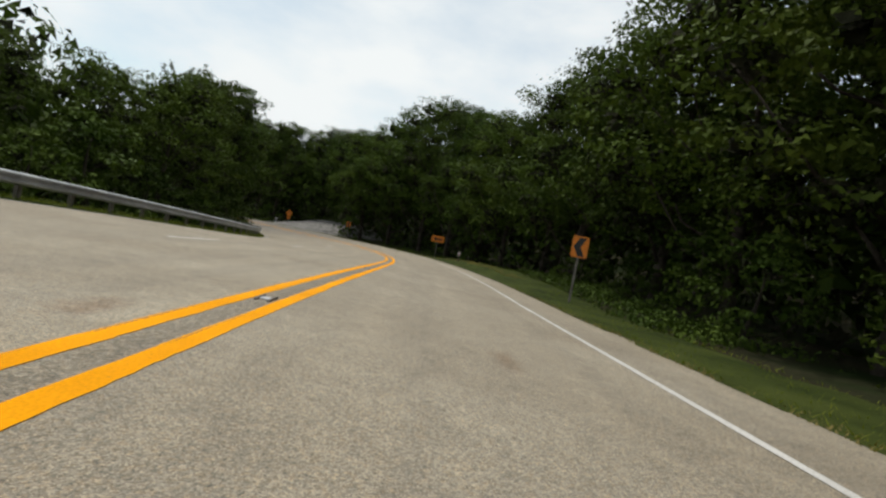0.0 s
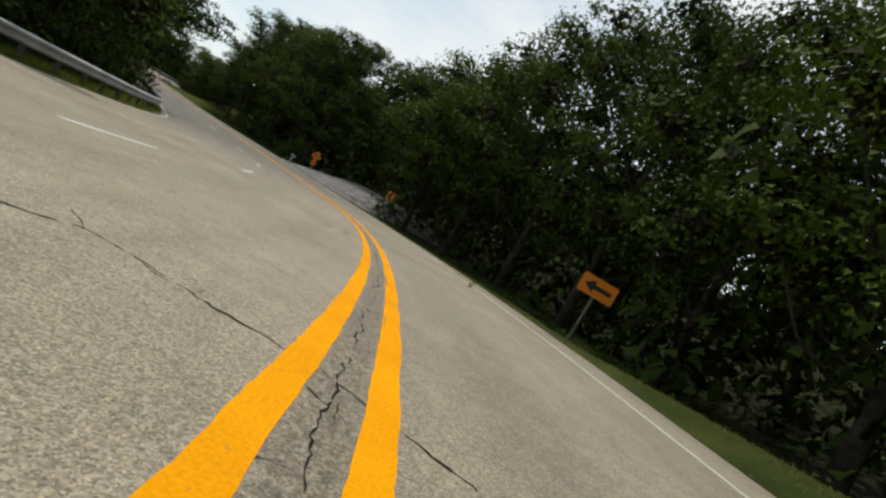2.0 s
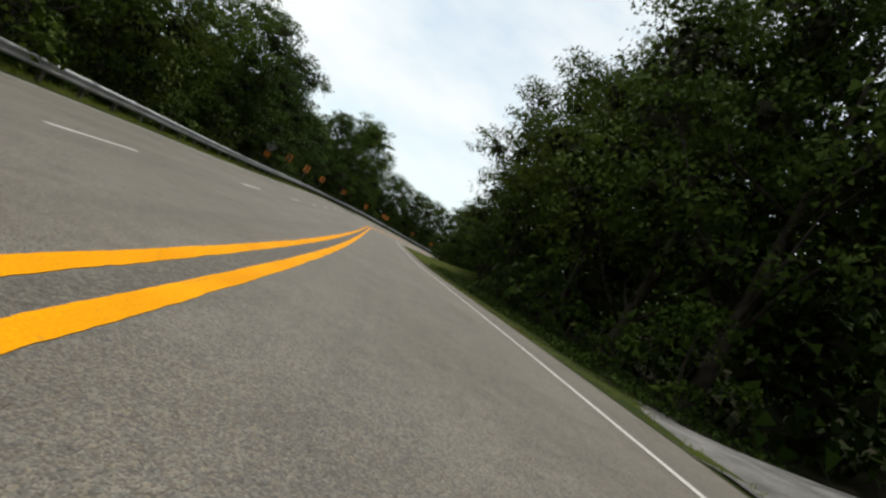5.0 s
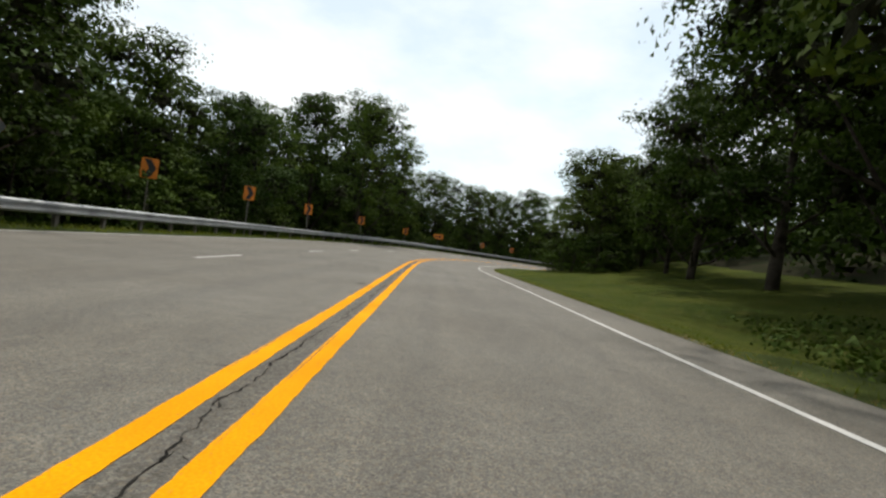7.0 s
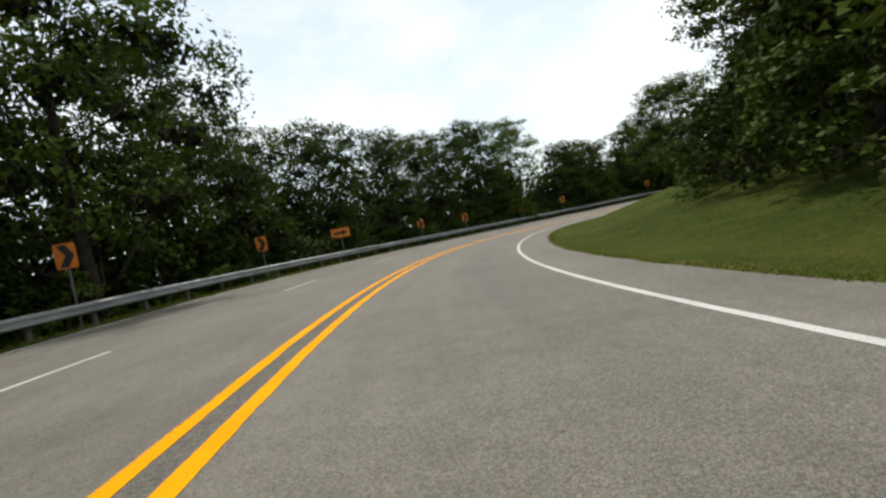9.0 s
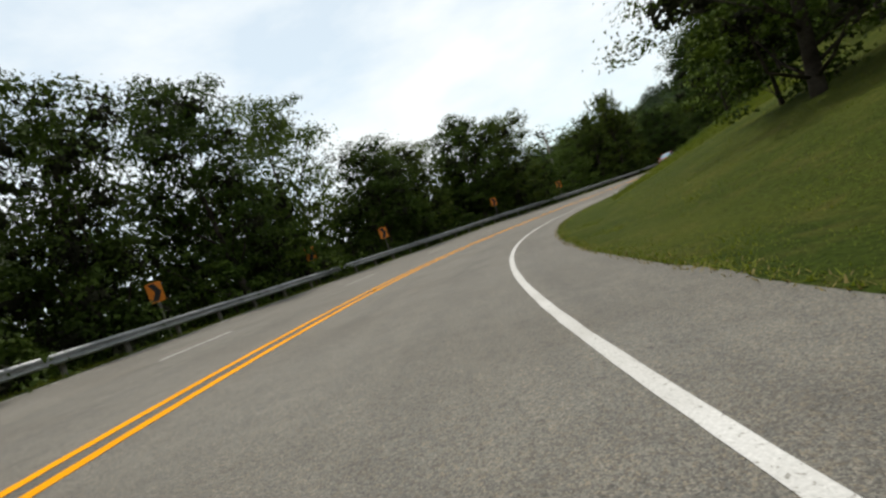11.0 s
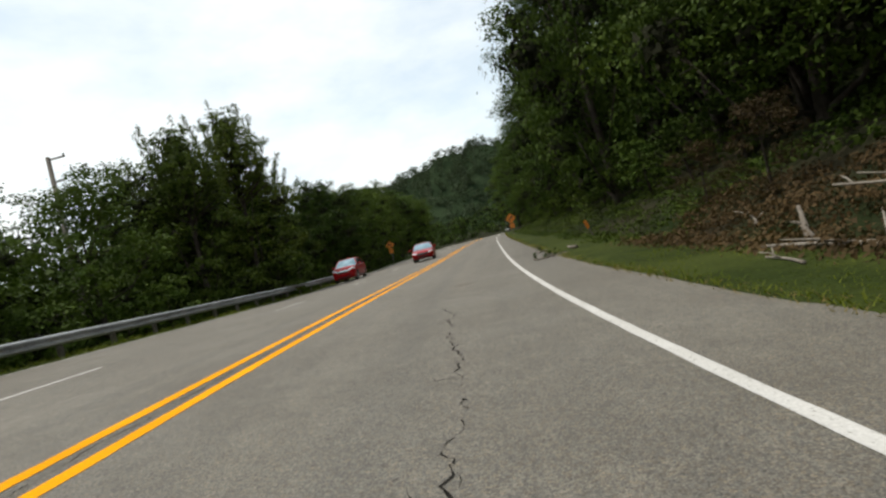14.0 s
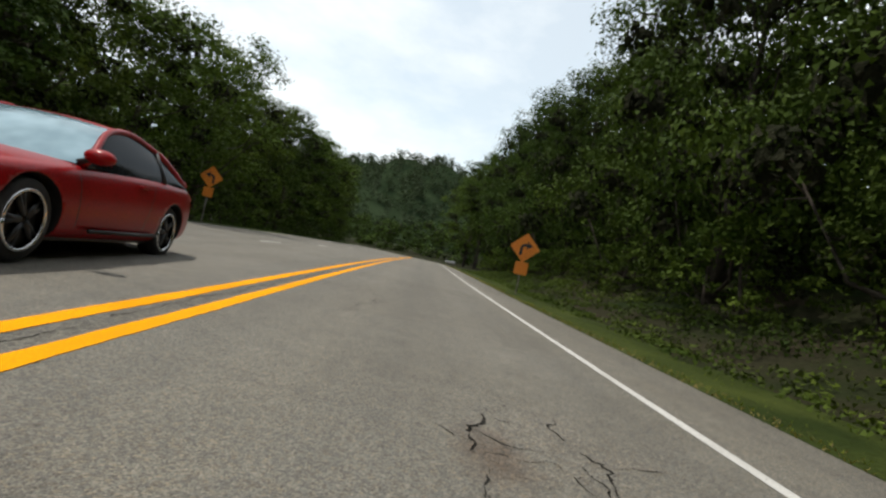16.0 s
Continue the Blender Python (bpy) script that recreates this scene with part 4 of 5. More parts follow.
def fallen_branch(s, d, turn, size, seed):
    rng = np.random.default_rng(seed)
    br = thing("fallen_branch", pose(*spot(s, d, 0.0), 0, 0, heading(s) + turn), "broken dead branches lying on the paved shoulder", "branch", "fallen branches")
    for k in range(7):
        a = rng.uniform(-0.6, 0.6)
        x0 = rng.uniform(-0.3, 0.3)
        ln = rng.uniform(0.3, 0.9) * size
        pts = [(x0 + ln * t * math.cos(a), ln * t * math.sin(a) + rng.normal(0, 0.02), 0.03 * size + 0.10 * rng.random() * t * size) for t in (0, .35, .7, 1)]
        v, f = tube(pts, [0.03 * size, 0.025 * size, 0.018 * size, 0.006], 6)
        part("stick", mesh_of("stick", v, f, DEADWOOD, True), None, br)
    lv = leaves(rng, np.array([[0.1, 0, 0.10, 0.5 * size, 0.25 * size, 0.10]]), 34, 0.055)
    part("withered_foliage", tris_mesh("withered_foliage", lv, LEAF_D), None, br)


def dead_log(s, d, turn, length, radius, label, seed, rise_=0.0, forks=2):
    """A dead log or root on the ground: one bent, tapering piece with broken side limbs."""
    rng = np.random.default_rng(seed)
    p = spot(s, d)
    z = ground_top(s, d)
    lg = thing("dead_log", pose(p[0], p[1], z, 0, 0, heading(s) + turn), label, "log")
    tt = np.linspace(0, 1, 7)
    line = np.stack([length * tt, 0.06 * length * np.sin(3.5 * tt + seed), radius * 0.8 + rise_ * length * tt ** 1.3], -1)
    v, f = tube(line, [radius * (1 - 0.55 * t) * rng.uniform(0.85, 1.15) for t in tt], 9)
    part("stem", mesh_of("stem", v, f, DEADWOOD, True), None, lg)
    for k in range(forks):
        i = int(rng.integers(2, 6))
        a = rng.uniform(0.4, 1.1) * (-1) ** k
        ln = length * rng.uniform(0.25, 0.45)
        way = np.array([math.cos(a), math.sin(a), rng.uniform(0.1, 0.5)])
        v, f = tube([line[i], line[i] + way * ln * 0.5 + (0, 0, 0.02), line[i] + way * ln], [radius * 0.5, radius * 0.35, 0.008], 7)
        part("limb", mesh_of("limb", v, f, DEADWOOD, True), None, lg)
    return lg


# ---- trees ----
def leaves(rng, lumps, n, size, inner=0.35):
    """Small folded leaves spread over the shells of many lumps (centre and radii)."""
    vol = np.prod(lumps[:, 3:], axis=1) ** (2 / 3)
    k = rng.choice(len(lumps), n, p=vol / vol.sum())
    way = rng.normal(0, 1, (n, 3))
    way /= np.linalg.norm(way, axis=1)[:, None]
    far = (inner + (1 - inner) * rng.random(n) ** 0.5)[:, None] * (1 + 0.10 * rng.normal(0, 1, (n, 1)))
    p = lumps[k, :3] + lumps[k, 3:] * way * far
    up = way * 1.5 + rng.normal(0, 0.30, (n, 3)) + (0, 0, 0.45)
    up /= np.linalg.norm(up, axis=1)[:, None]
    a = np.cross(up, rng.normal(0, 1, (n, 3)))
    a /= np.linalg.norm(a, axis=1)[:, None] + 1e-9
    b = np.cross(up, a)
    ln = size * rng.uniform(0.6, 1.4, (n, 1))
    w = ln * rng.uniform(0.30, 0.48, (n, 1))
    droop = up * ln * 0.15
    return np.stack([p - a * ln * 0.45 - b * w - droop, p - a * ln * 0.45 + b * w + droop, p + a * ln * 0.55 - droop], 1)


def clumps(rng, balls, k=7):
    """Smaller, flattened clumps of leaves over the shell of each lump, most of them on its upper side."""
    out = []
    for x, y, z, rx, ry, rz in balls:
        w = rng.normal(0, 1, (k, 3)) + (0, 0, 0.55)
        w /= np.linalg.norm(w, axis=1)[:, None]
        q = rng.uniform(0.28, 0.52, (k, 1))
        out.append(np.concatenate([np.array([x, y, z]) + w * np.array([rx, ry, rz]) * rng.uniform(0.7, 1.02, (k, 1)), q * np.array([rx, ry, rz * 0.8])], 1))
    return np.concatenate(out)


def shade_sprays(rng, balls, each):
    """Ragged sprays of twigs deep inside the lumps of a crown, coloured to stand for its shade."""
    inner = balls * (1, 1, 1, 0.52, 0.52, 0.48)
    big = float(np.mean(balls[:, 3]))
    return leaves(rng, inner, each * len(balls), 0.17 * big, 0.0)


def tree_model(name, seed, height, width, base, n, size, material, lean=0.0, lumps=30, feather=False, label="", category="tree", solid=True):
    """A tree of that height: trunk with limbs, and a crown that begins at base metres."""
    rng = np.random.default_rng(seed)
    t = thing(name, Matrix(), label, category)
    bend = rng.normal(0, 0.25, 2)
    spine = np.array([(bend[0] * math.sin(2.2 * u) + lean * u * height, bend[1] * math.sin(1.7 * u), u * height * 0.78) for u in np.linspace(0, 1, 8)])
    spine[0, 2] = -1.0
    r0 = height * 0.0125 + 0.03
    pieces = [tube(spine, [r0 * (1.25 - 1.1 * u) for u in np.linspace(0, 1, 8)], 8)]
    balls = []
    crown_h = height - base
    for i in range(lumps):
        u = (i + 0.5) / lumps
        z = base + crown_h * (0.06 + 0.86 * u ** 0.9)
        env = width * math.sqrt(max(0.05, 1 - ((u - 0.38) / 0.66) ** 2)) * (0.55 if feather and u > 0.5 else 1.0)
        a = i * 2.399 + rng.normal(0, 0.4)
        rr = env * rng.uniform(0.3, 0.95)
        c = np.array([np.interp(z, spine[:, 2], spine[:, 0]) + rr * math.cos(a), np.interp(z, spine[:, 2], spine[:, 1]) + rr * math.sin(a), z])
        s = rng.uniform(0.7, 1.35) * (0.16 if feather else 0.2) * (width + crown_h * 0.35)
        balls.append([*c, s, s, s * rng.uniform(0.5, 0.75)])
        if i % 2 == 0:
            z0 = max(base * 0.6, z - 0.25 * crown_h - 0.6)
            st = np.array([np.interp(z0, spine[:, 2], spine[:, 0]), np.interp(z0, spine[:, 2], spine[:, 1]), z0])
            mid = (st + c) / 2 + rng.normal(0, 0.15, 3) + (0, 0, -0.15 * rr)
            rl = r0 * (0.42 - 0.25 * u)
            pieces.append(tube([st, mid, c], [rl, rl * 0.65, rl * 0.25], 5))
            for _ in range(2):
                tip = c + np.clip(rng.normal(0, 0.5, 3), -0.7, 0.6) * s + (0, 0, s * 0.1)
                pieces.append(tube([mid * 0.35 + c * 0.65, (c + tip) / 2 + rng.normal(0, 0.08, 3), tip], [rl * 0.4, rl * 0.25, 0.008], 4))
    for k in range(3):
        c = spine[-1] + (rng.normal(0, 0.12 * width), rng.normal(0, 0.12 * width), height * (0.04 + 0.045 * k))
        w = 0.2 * (width + crown_h * 0.35) * (0.5 if feather else 0.95 - 0.15 * k)
        balls.append([*c, w, w, w * 0.62])
    shoots = []
    if feather:
        # upright shoots that stand out of the crown, with leaves all along them
        for k in range(34):
            a, z = k * 2.399, height * rng.uniform(0.5, 0.76)
            st = np.array([np.interp(z, spine[:, 2], spine[:, 0]), np.interp(z, spine[:, 2], spine[:, 1]), z])
            out = width * rng.uniform(0.25, 0.95)
            tip = st + (out * math.cos(a), out * math.sin(a), rng.uniform(0.15, 0.32) * height)
            mid = (st + tip) / 2 + (0.25 * out * math.cos(a), 0.25 * out * math.sin(a), -0.3)
            pieces.append(tube([st, mid, tip], [r0 * 0.22, r0 * 0.13, 0.008], 4))
            for u in np.linspace(0.1, 1.0, 9):
                shoots.append([*(mid * (1 - u) + tip * u), 0.24, 0.24, 0.2])
    v, f = joined(pieces)
    part("trunk", mesh_of("trunk", v, f, BARK, True), None, t)
    balls = np.array(balls)
    k = n * 7 // 10
    lv = [leaves(rng, balls, n - k, size, 0.6), leaves(rng, clumps(rng, balls), k, size, 0.35)]
    if shoots:
        lv.append(leaves(rng, np.array(shoots), 4200, size * 0.9, 0.1))
    # dark inner sprays paint the shade into the depth of the crown
    deep = shade_sprays(rng, balls[:-3], 70 if height > 8 else 24) if solid else np.zeros((0, 3, 3))
    part("crown", tris_mesh("crown", np.concatenate(lv + [deep]), material, SHADE_TWIGS, len(deep)), None, t)
    return t


MODELS = [
    tree_model("tree", 11, 14, 4.6, 3.2, 15500, 0.178, LEAF_A, label="tall oak tree with a dense dark green crown"),
    tree_model("tree", 12, 14, 4.2, 2.2, 15500, 0.175, LEAF_B, 0.02, label="maple tree with a full mid-green crown"),
    tree_model("tree", 13, 14, 3.8, 3.0, 14000, 0.168, LEAF_A, -0.02, 24, label="slender oak tree with gaps in its crown"),
    tree_model("tree", 14, 14, 4.6, 1.4, 15500, 0.175, LEAF_C, label="broad locust tree leafy down to the ground"),
    tree_model("tree", 15, 14, 3.0, 1.6, 12000, 0.15, LEAF_C, 0.01, 22, True, label="young locust tree with feathery upright tips"),
    tree_model("tree", 19, 14, 4.2, 3.4, 13500, 0.165, LEAF_B, 0.01, 26, label="airy oak tree with bare limbs showing against the sky", solid=False),
]
NEAR_MODELS = [
    tree_model("tree", 16, 14, 4.6, 3.0, 22500, 0.150, LEAF_A, label="tall oak tree overhanging the verge"),
    tree_model("tree", 17, 14, 4.8, 2.4, 22500, 0.150, LEAF_B, 0.02, 34, label="maple tree leafy down to the verge"),
    tree_model("tree", 24, 14, 5.0, 0.5, 22500, 0.143, LEAF_A, 0.01, 36, label="broad oak tree with low limbs hanging over the verge"),
    tree_model("tree", 18, 14, 4.5, 2.8, 22500, 0.150, LEAF_C, -0.01, 32, label="broad locust tree with layered foliage"),
]
SHRUBS = [
    tree_model("shrub", 21, 4.0, 2.3, 0.1, 2000, 0.14, LEAF_D, lumps=12, label="dense leafy roadside shrub", category="shrub"),
    tree_model("shrub", 22, 4.0, 1.9, 0.1, 2000, 0.14, LEAF_B, lumps=10, label="mid-green bush at the wood's edge", category="shrub"),
]
DEAD = tree_model("shrub", 23, 5.0, 2.0, 0.6, 4200, 0.09, LEAF_DEAD, lumps=12, label="withered reddish-brown bush on the bank", category="shrub", solid=False)
used = set()


def plant(model, s, d, height, spin, wide=1.0, group="", label=""):
    own = 14.0 if model in MODELS + NEAR_MODELS else 5.0 if model is DEAD else 4.0
    p = spot(s, d)
    z = ground_height(p[0], p[1]) - 0.15
    k = height / own
    m = Matrix.LocRotScale((p[0], p[1], z), Euler((0, 0, spin)), (k * wide, k * wide, k))
    if model not in used:
        used.add(model)
        model.matrix_world = m
        ob = model
    else:
        ob = copy_thing(model, pose(0, 0, 0))
        ob.matrix_basis = m
    if group:
        tagged(ob, label, group=group)
    return ob


rng = np.random.default_rng(77)
# woods behind the guard rail: top heights over the road, and where the front row stands
L_S = [-30, 12, 20, 26, 32, 44, 60, 90, 114, 122, 128, 138, 146, 152, 158, 166, 170, 174, 190, 197, 202, 207, 210, 214, 218, 223, 226, 229, 231, 233, 236, 241, 244, 248, 253, 257, 262, 270, 280, 290, 306, 330, 420]
L_H = [6.8, 5.4, 6.8, 6.9, 9.5, 12.4, 12.8, 12.0, 11.3, 11, 9.5, 9.0, 10.2, 13.4, 17, 16, 11.6, 12.4, 12.8, 14.4, 15, 13.6, 10.2, 10.8, 13.9, 12.9, 12.4, 13, 12, 6.4, 6.0, 7.6, 9, 13.2, 14.6, 11.6, 9.7, 10.0, 10.7, 11, 11.9, 13, 14]
s = -14.0
while s < 345:
    d = -13.0 + rng.normal(0, 0.8)
    top = float(np.interp(s, L_S, L_H)) * rng.uniform(0.90, 0.97)
    p = spot(s, d)
    h = top + float(spot(s, 0)[2]) - ground_height(p[0], p[1])
    k = [0, 1, 2, 3, 5][int(rng.integers(0, 5))] if not 246 < s < 262 else 4
    if 194 < s < 212:
        k = [5, 2][int(s / 6.2) % 2]
    if s < 45:
        k = [1, 3, 4][int(rng.integers(0, 3))]
    plant(MODELS[k], s, d, h, rng.uniform(0, 6.28), 1.0 if h > 12 else 1.2, "woods behind the guard rail")
    s += 6.2 if s < 300 else 8.5
s = -12.0
while s < 330:
    plant(SHRUBS[int(rng.integers(0, 2))], s, -11.2 + rng.normal(0, 0.4), rng.uniform(2.2, 4.2), rng.uniform(0, 6.28), 1.2, "bushes behind the guard rail")
    s += 4.6
s = 108.0
while s < 264:
    p = spot(s, -15.2)
    low = float(spot(s, 0)[2]) + rng.uniform(2.2, 4.4) - (2.0 if s > 226 else 0.0) - ground_height(p[0], p[1])
    plant(SHRUBS[int(rng.integers(0, 2))], s, -15.2 + rng.normal(0, 0.5), low, rng.uniform(0, 6.28), 0.85, "bushes behind the guard rail")
    s += 3.5
for n, (s, top) in enumerate(((206.5, 5.5), (210.0, 5.0), (213.5, 5.5), (217.0, 5.2), (220.5, 5.5), (224.0, 5.0), (227.5, 4.5))):
    p = spot(s, -14.0)
    plant(SHRUBS[n % 2], s, -14.0, top + float(spot(s, 0)[2]) - ground_height(p[0], p[1]), 1.3 * n, 0.8, "bushes behind the guard rail")
for n, (s, top) in enumerate(((248.0, 9.4), (253.5, 9.8), (259.0, 8.8))):
    p = spot(s, -15.5)
    plant(MODELS[(3, 1, 0)[n]], s, -15.5, top + float(spot(s, 0)[2]) - ground_height(p[0], p[1]), 2.0 * n, 1.2, "woods behind the guard rail")
# woods on the hill side
R_S = [-30, 30, 42, 48, 54, 60, 66, 72, 78, 84, 92, 104, 110, 116, 121, 126, 132, 138, 145, 205, 214, 220, 228, 240, 255, 270, 290, 305, 320, 340, 420]
R_H = [15, 15, 14.8, 17.3, 19, 19.3, 17, 16.4, 16.6, 17, 18.9, 19.4, 20, 19.5, 19, 16.5, 13, 10.5, 9.5, 9, 9, 11, 14, 18, 16.5, 15, 16.2, 17, 19, 18, 12]
R_D = [11, 11, 11, 11, 11.3, 11.5, 11.8, 12, 12, 12, 12, 12, 12.1, 12.2, 12.3, 12.4, 13, 14, 15.5, 17.6, 15.5, 13.4, 12.0, 10.0, 9.8, 10.0, 10.2, 10.6, 10.4, 10.2, 9.8]
s = -14.0
while s < 345:
    d = float(np.interp(s, R_S, R_D)) + rng.normal(0, 0.7)
    top = float(np.interp(s, R_S, R_H)) * rng.uniform(0.91, 1.0)
    p = spot(s, d)
    h = max(top + float(spot(s, 0)[2]) - ground_height(p[0], p[1]), 6)
    k = int(rng.integers(0, 3))
    model = NEAR_MODELS[(0, 1, 3)[k]] if s < 310 else MODELS[k]
    if 219 < s < 310:
        model = NEAR_MODELS[2]
    if 73 < s < 90:
        d, h = d + 5.0, h * 1.12
    wide = 0.8 if 219 < s < 310 else 0.95 if h > 15 else 1.1
    plant(model, s, d, h, rng.uniform(0, 6.28), wide, "woods on the hill side")
    s += 6.0 if s < 300 else 8.5
s = -12.0
while s < 330:
    if not 118 < s < 211 and not 24 < s < 70:
        near = (9.6 if not 72 < s < 90 else 17.0) if s < 118 else float(np.interp(s, [211, 216, 233, 260], [10.5, 9.6, 7.6, 7.4]))
        tall = rng.uniform(2.0, 3.6) if s < 205 else rng.uniform(1.3, 2.4) if s < 219 else rng.uniform(0.7, 1.3)
        if s < 219:
            plant(SHRUBS[int(rng.integers(0, 2))], s, near + rng.normal(0, 0.35), tall, rng.uniform(0, 6.28), 1.0, "bushes on the hill side")
    s += 4.0 if s < 205 else 2.9
s = 211.0
while s < 300:
    back = 11.6 if s < 219 else 13.4
    plant(SHRUBS[int(rng.integers(0, 2))], s, back + rng.normal(0, 0.4), rng.uniform(2.6, 4.4), rng.uniform(0, 6.28), 1.15, "bushes on the hill side")
    s += 3.4
s = 234.0
while s < 312:
    plant(SHRUBS[int(s) % 2], s, 9.3 + 0.4 * math.sin(1.7 * s), 2.4 + 0.5 * math.sin(2.3 * s), 2.1 * s, 1.1, "bushes on the hill side")
    s += 2.6
s = 222.0
while s < 312:
    p = spot(s, 16.5)
    top = float(np.interp(s, R_S, R_H)) * 0.9
    plant(MODELS[3], s, 16.5 + rng.normal(0, 0.6), top + float(spot(s, 0)[2]) - ground_height(p[0], p[1]), rng.uniform(0, 6.28), 1.1, "woods on the hill side")
    s += 8.0
for n, (s, d, top) in enumerate(((149.5, 11.6, 9.5), (155.5, 11.6, 10.0), (161.5, 13.0, 9.0), (187.0, 10.6, 8.6))):
    p = spot(s, d)
    plant(MODELS[3] if n < 3 else NEAR_MODELS[1], s, d, top + float(spot(s, 0)[2]) - ground_height(p[0], p[1]), 1.7 * n, 1.25, "woods on the hill side")
for n, (s, d) in enumerate(((144.5, 10.6), (147.5, 9.6), (150.5, 9.3), (153.5, 9.6), (156.5, 9.4), (159.5, 9.8), (162.5, 10.2), (165.5, 11.0), (150.0, 13.0), (156.0, 13.4), (162.0, 13.6), (168.0, 13.0), (190.0, 11.0))):
    plant(SHRUBS[n % 2], s, d, 3.1, 2.1 * n, 1.2, "bushes on the hill side")
for n, (s, h) in enumerate(((220.5, 7.0), (224.5, 8.0), (228.5, 8.5), (232.5, 8.0))):
    plant(NEAR_MODELS[2], s, 10.4, h, 1.1 + 2.3 * n, 1.15, "woods on the hill side")
for s, d, h in ((223.5, 9.6, 4.4), (226.0, 10.2, 5.2), (229.5, 7.6, 1.9), (232.0, 7.6, 1.6)):
    plant(DEAD, s, d, h, s, 1.0)


def woods(name, places, seed, n, size, material, label, low=0.06):
    """Trees past counting, as one object: crowns of leaves on plain stems."""
    r = np.random.default_rng(seed)
    out, deep = [], []
    for x, y, z, h, w in places:
        k = 9
        a = r.uniform(0, 6.28, k)
        rr = w * r.uniform(0.1, 0.75, k)
        zz = z + h * np.linspace(low, 0.9, k)
        lumps = np.stack([x + rr * np.cos(a), y + rr * np.sin(a), zz, np.full(k, w * 0.55), np.full(k, w * 0.55), np.full(k, h * 0.16)], -1)
        out.append(leaves(r, lumps, n, size, 0.6))
        # inner sprays in the dark colour that stands for crown shade
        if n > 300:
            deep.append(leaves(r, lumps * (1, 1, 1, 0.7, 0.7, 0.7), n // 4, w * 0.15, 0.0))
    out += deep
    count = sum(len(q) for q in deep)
    return tagged(new(name, tris_mesh(name, np.concatenate(out), material, SHADE_TWIGS, count)), label, "woods", kind="stuff")


def scattered(rows, keep):
    out = []
    for s0, s1, step, d, hh in rows:
        for s in np.arange(s0, s1, step):
            dd = d + rng.normal(0, 1.2)
            p = spot(s + rng.normal(0, 1.0), dd)
            n_s, n_d = nearest(np.array([p[0]]), np.array([p[1]]))
            if abs(n_d[0]) < 12 or n_d[0] * dd < 0 or (118 < n_s[0] < 226 and 0 < n_d[0] < 21) or (73 < n_s[0] < 90 and 0 < n_d[0] < 15.5):
                continue
            g = ground_height(p[0], p[1])
            h = hh * rng.uniform(0.85, 1.1)
            if n_d[0] < 0 and 112 < n_s[0] < 262:
                h = min(h, 0.8 * float(np.interp(n_s[0], L_S, L_H)) + float(spot(n_s[0], 0)[2]) - g)
            out.append((p[0], p[1], g, h, keep * rng.uniform(0.8, 1.2)))
    return out


woods("back_woods", scattered([(-10, 118, 4.5, 14.6, 16), (-16, 305, 6.0, 16.5, 15), (305, 420, 6.0, 16.0, 8), (-16, 305, 7.5, 22, 15), (-16, 300, 9, 31, 15), (-16, 290, 12, 44, 16), (-16, 280, 13, 60, 16)], 4.2), 31, 720, 0.46, LEAF_A, "deep woods covering the hill side")
woods("back_woods", scattered([(-16, 112, 6.0, -18, 9), (-16, 110, 8, -26, 11), (-16, 100, 9, -38, 13), (250, 420, 6.0, -19, 11), (255, 420, 8, -28, 14), (265, 420, 9, -40, 17), (275, 420, 11, -56, 18)], 4.0), 32, 560, 0.48, LEAF_A, "deep woods behind the guard rail")
woods("back_woods", scattered([(192, 231, 2.2, -15.0, 10.2), (112, 192, 2.6, -15.4, 8.4), (196, 231, 3.0, -18.5, 11.0), (112, 196, 3.4, -19.0, 10.5), (228, 249, 2.0, -14.8, 6.6)], 2.6), 34, 620, 0.31, LEAF_A, "dense low growth under the trees behind the guard rail", 0.05)
woods("back_woods", scattered([(112, 230, 4.0, -17.5, 13.5), (234, 246, 4.0, -18.5, 4.0), (248, 264, 4.0, -17.5, 11), (112, 256, 5.5, -21, 12), (112, 256, 6, -27, 12), (112, 256, 9, -36, 11)], 4.0), 33, 1050, 0.42, LEAF_A, "trees on the falling slope below the road", 0.12)


outer = []
for s in np.arange(-30, 330, 7.5):
    for d in (-44, -53, -63, -74, -86, -99, 40, 50, 61, 73, 86):
        p = spot(s + rng.normal(0, 2.0), d + rng.normal(0, 2.5))
        n_s, n_d = nearest(np.array([p[0]]), np.array([p[1]]))
        if abs(n_d[0]) > 34:
            outer.append((p[0], p[1], ground_height(p[0], p[1]) - 0.5, rng.uniform(10, 13.5), rng.uniform(4.2, 6.0)))
woods("outer_woods", outer, 35, 250, 0.8, LEAF_A, "continuous woods farther from the road")


# ---- gravel drive ----
GRAVEL_D = [4.55, 5.2, 5.8, 6.5, 7.2, 8, 9, 10, 12, 14, 16, 18]
gv = []
for s in np.arange(72, 90.5, 0.75):
    ends = min(1.0, max(0.0, (s - 72) / 3.5), max(0.0, (89.5 - s) / 6))
    ends = ends * ends * (3 - 2 * ends)
    for d in GRAVEL_D:
        up = float(np.interp(d, [4.55, 5.2, 6.5, 8, 10, 12, 14, 16, 18], [0.0, 0.03, 0.26, 0.62, 1.05, 1.5, 1.9, 2.0, 1.6]))
        q = land(s, d)
        q[2] = max(land(s, 4.6)[2] + up * ends - 0.06 * (1 - ends), q[2] - 0.3 * (1 - ends)) + 0.035 * math.sin(s * 2.1 + d * 1.7) * ends
        gv.append(q)
gw = len(GRAVEL_D)
gf = [(i * gw + j, i * gw + j + 1, (i + 1) * gw + j + 1, (i + 1) * gw + j) for i in range(len(gv) // gw - 1) for j in range(gw - 1)]
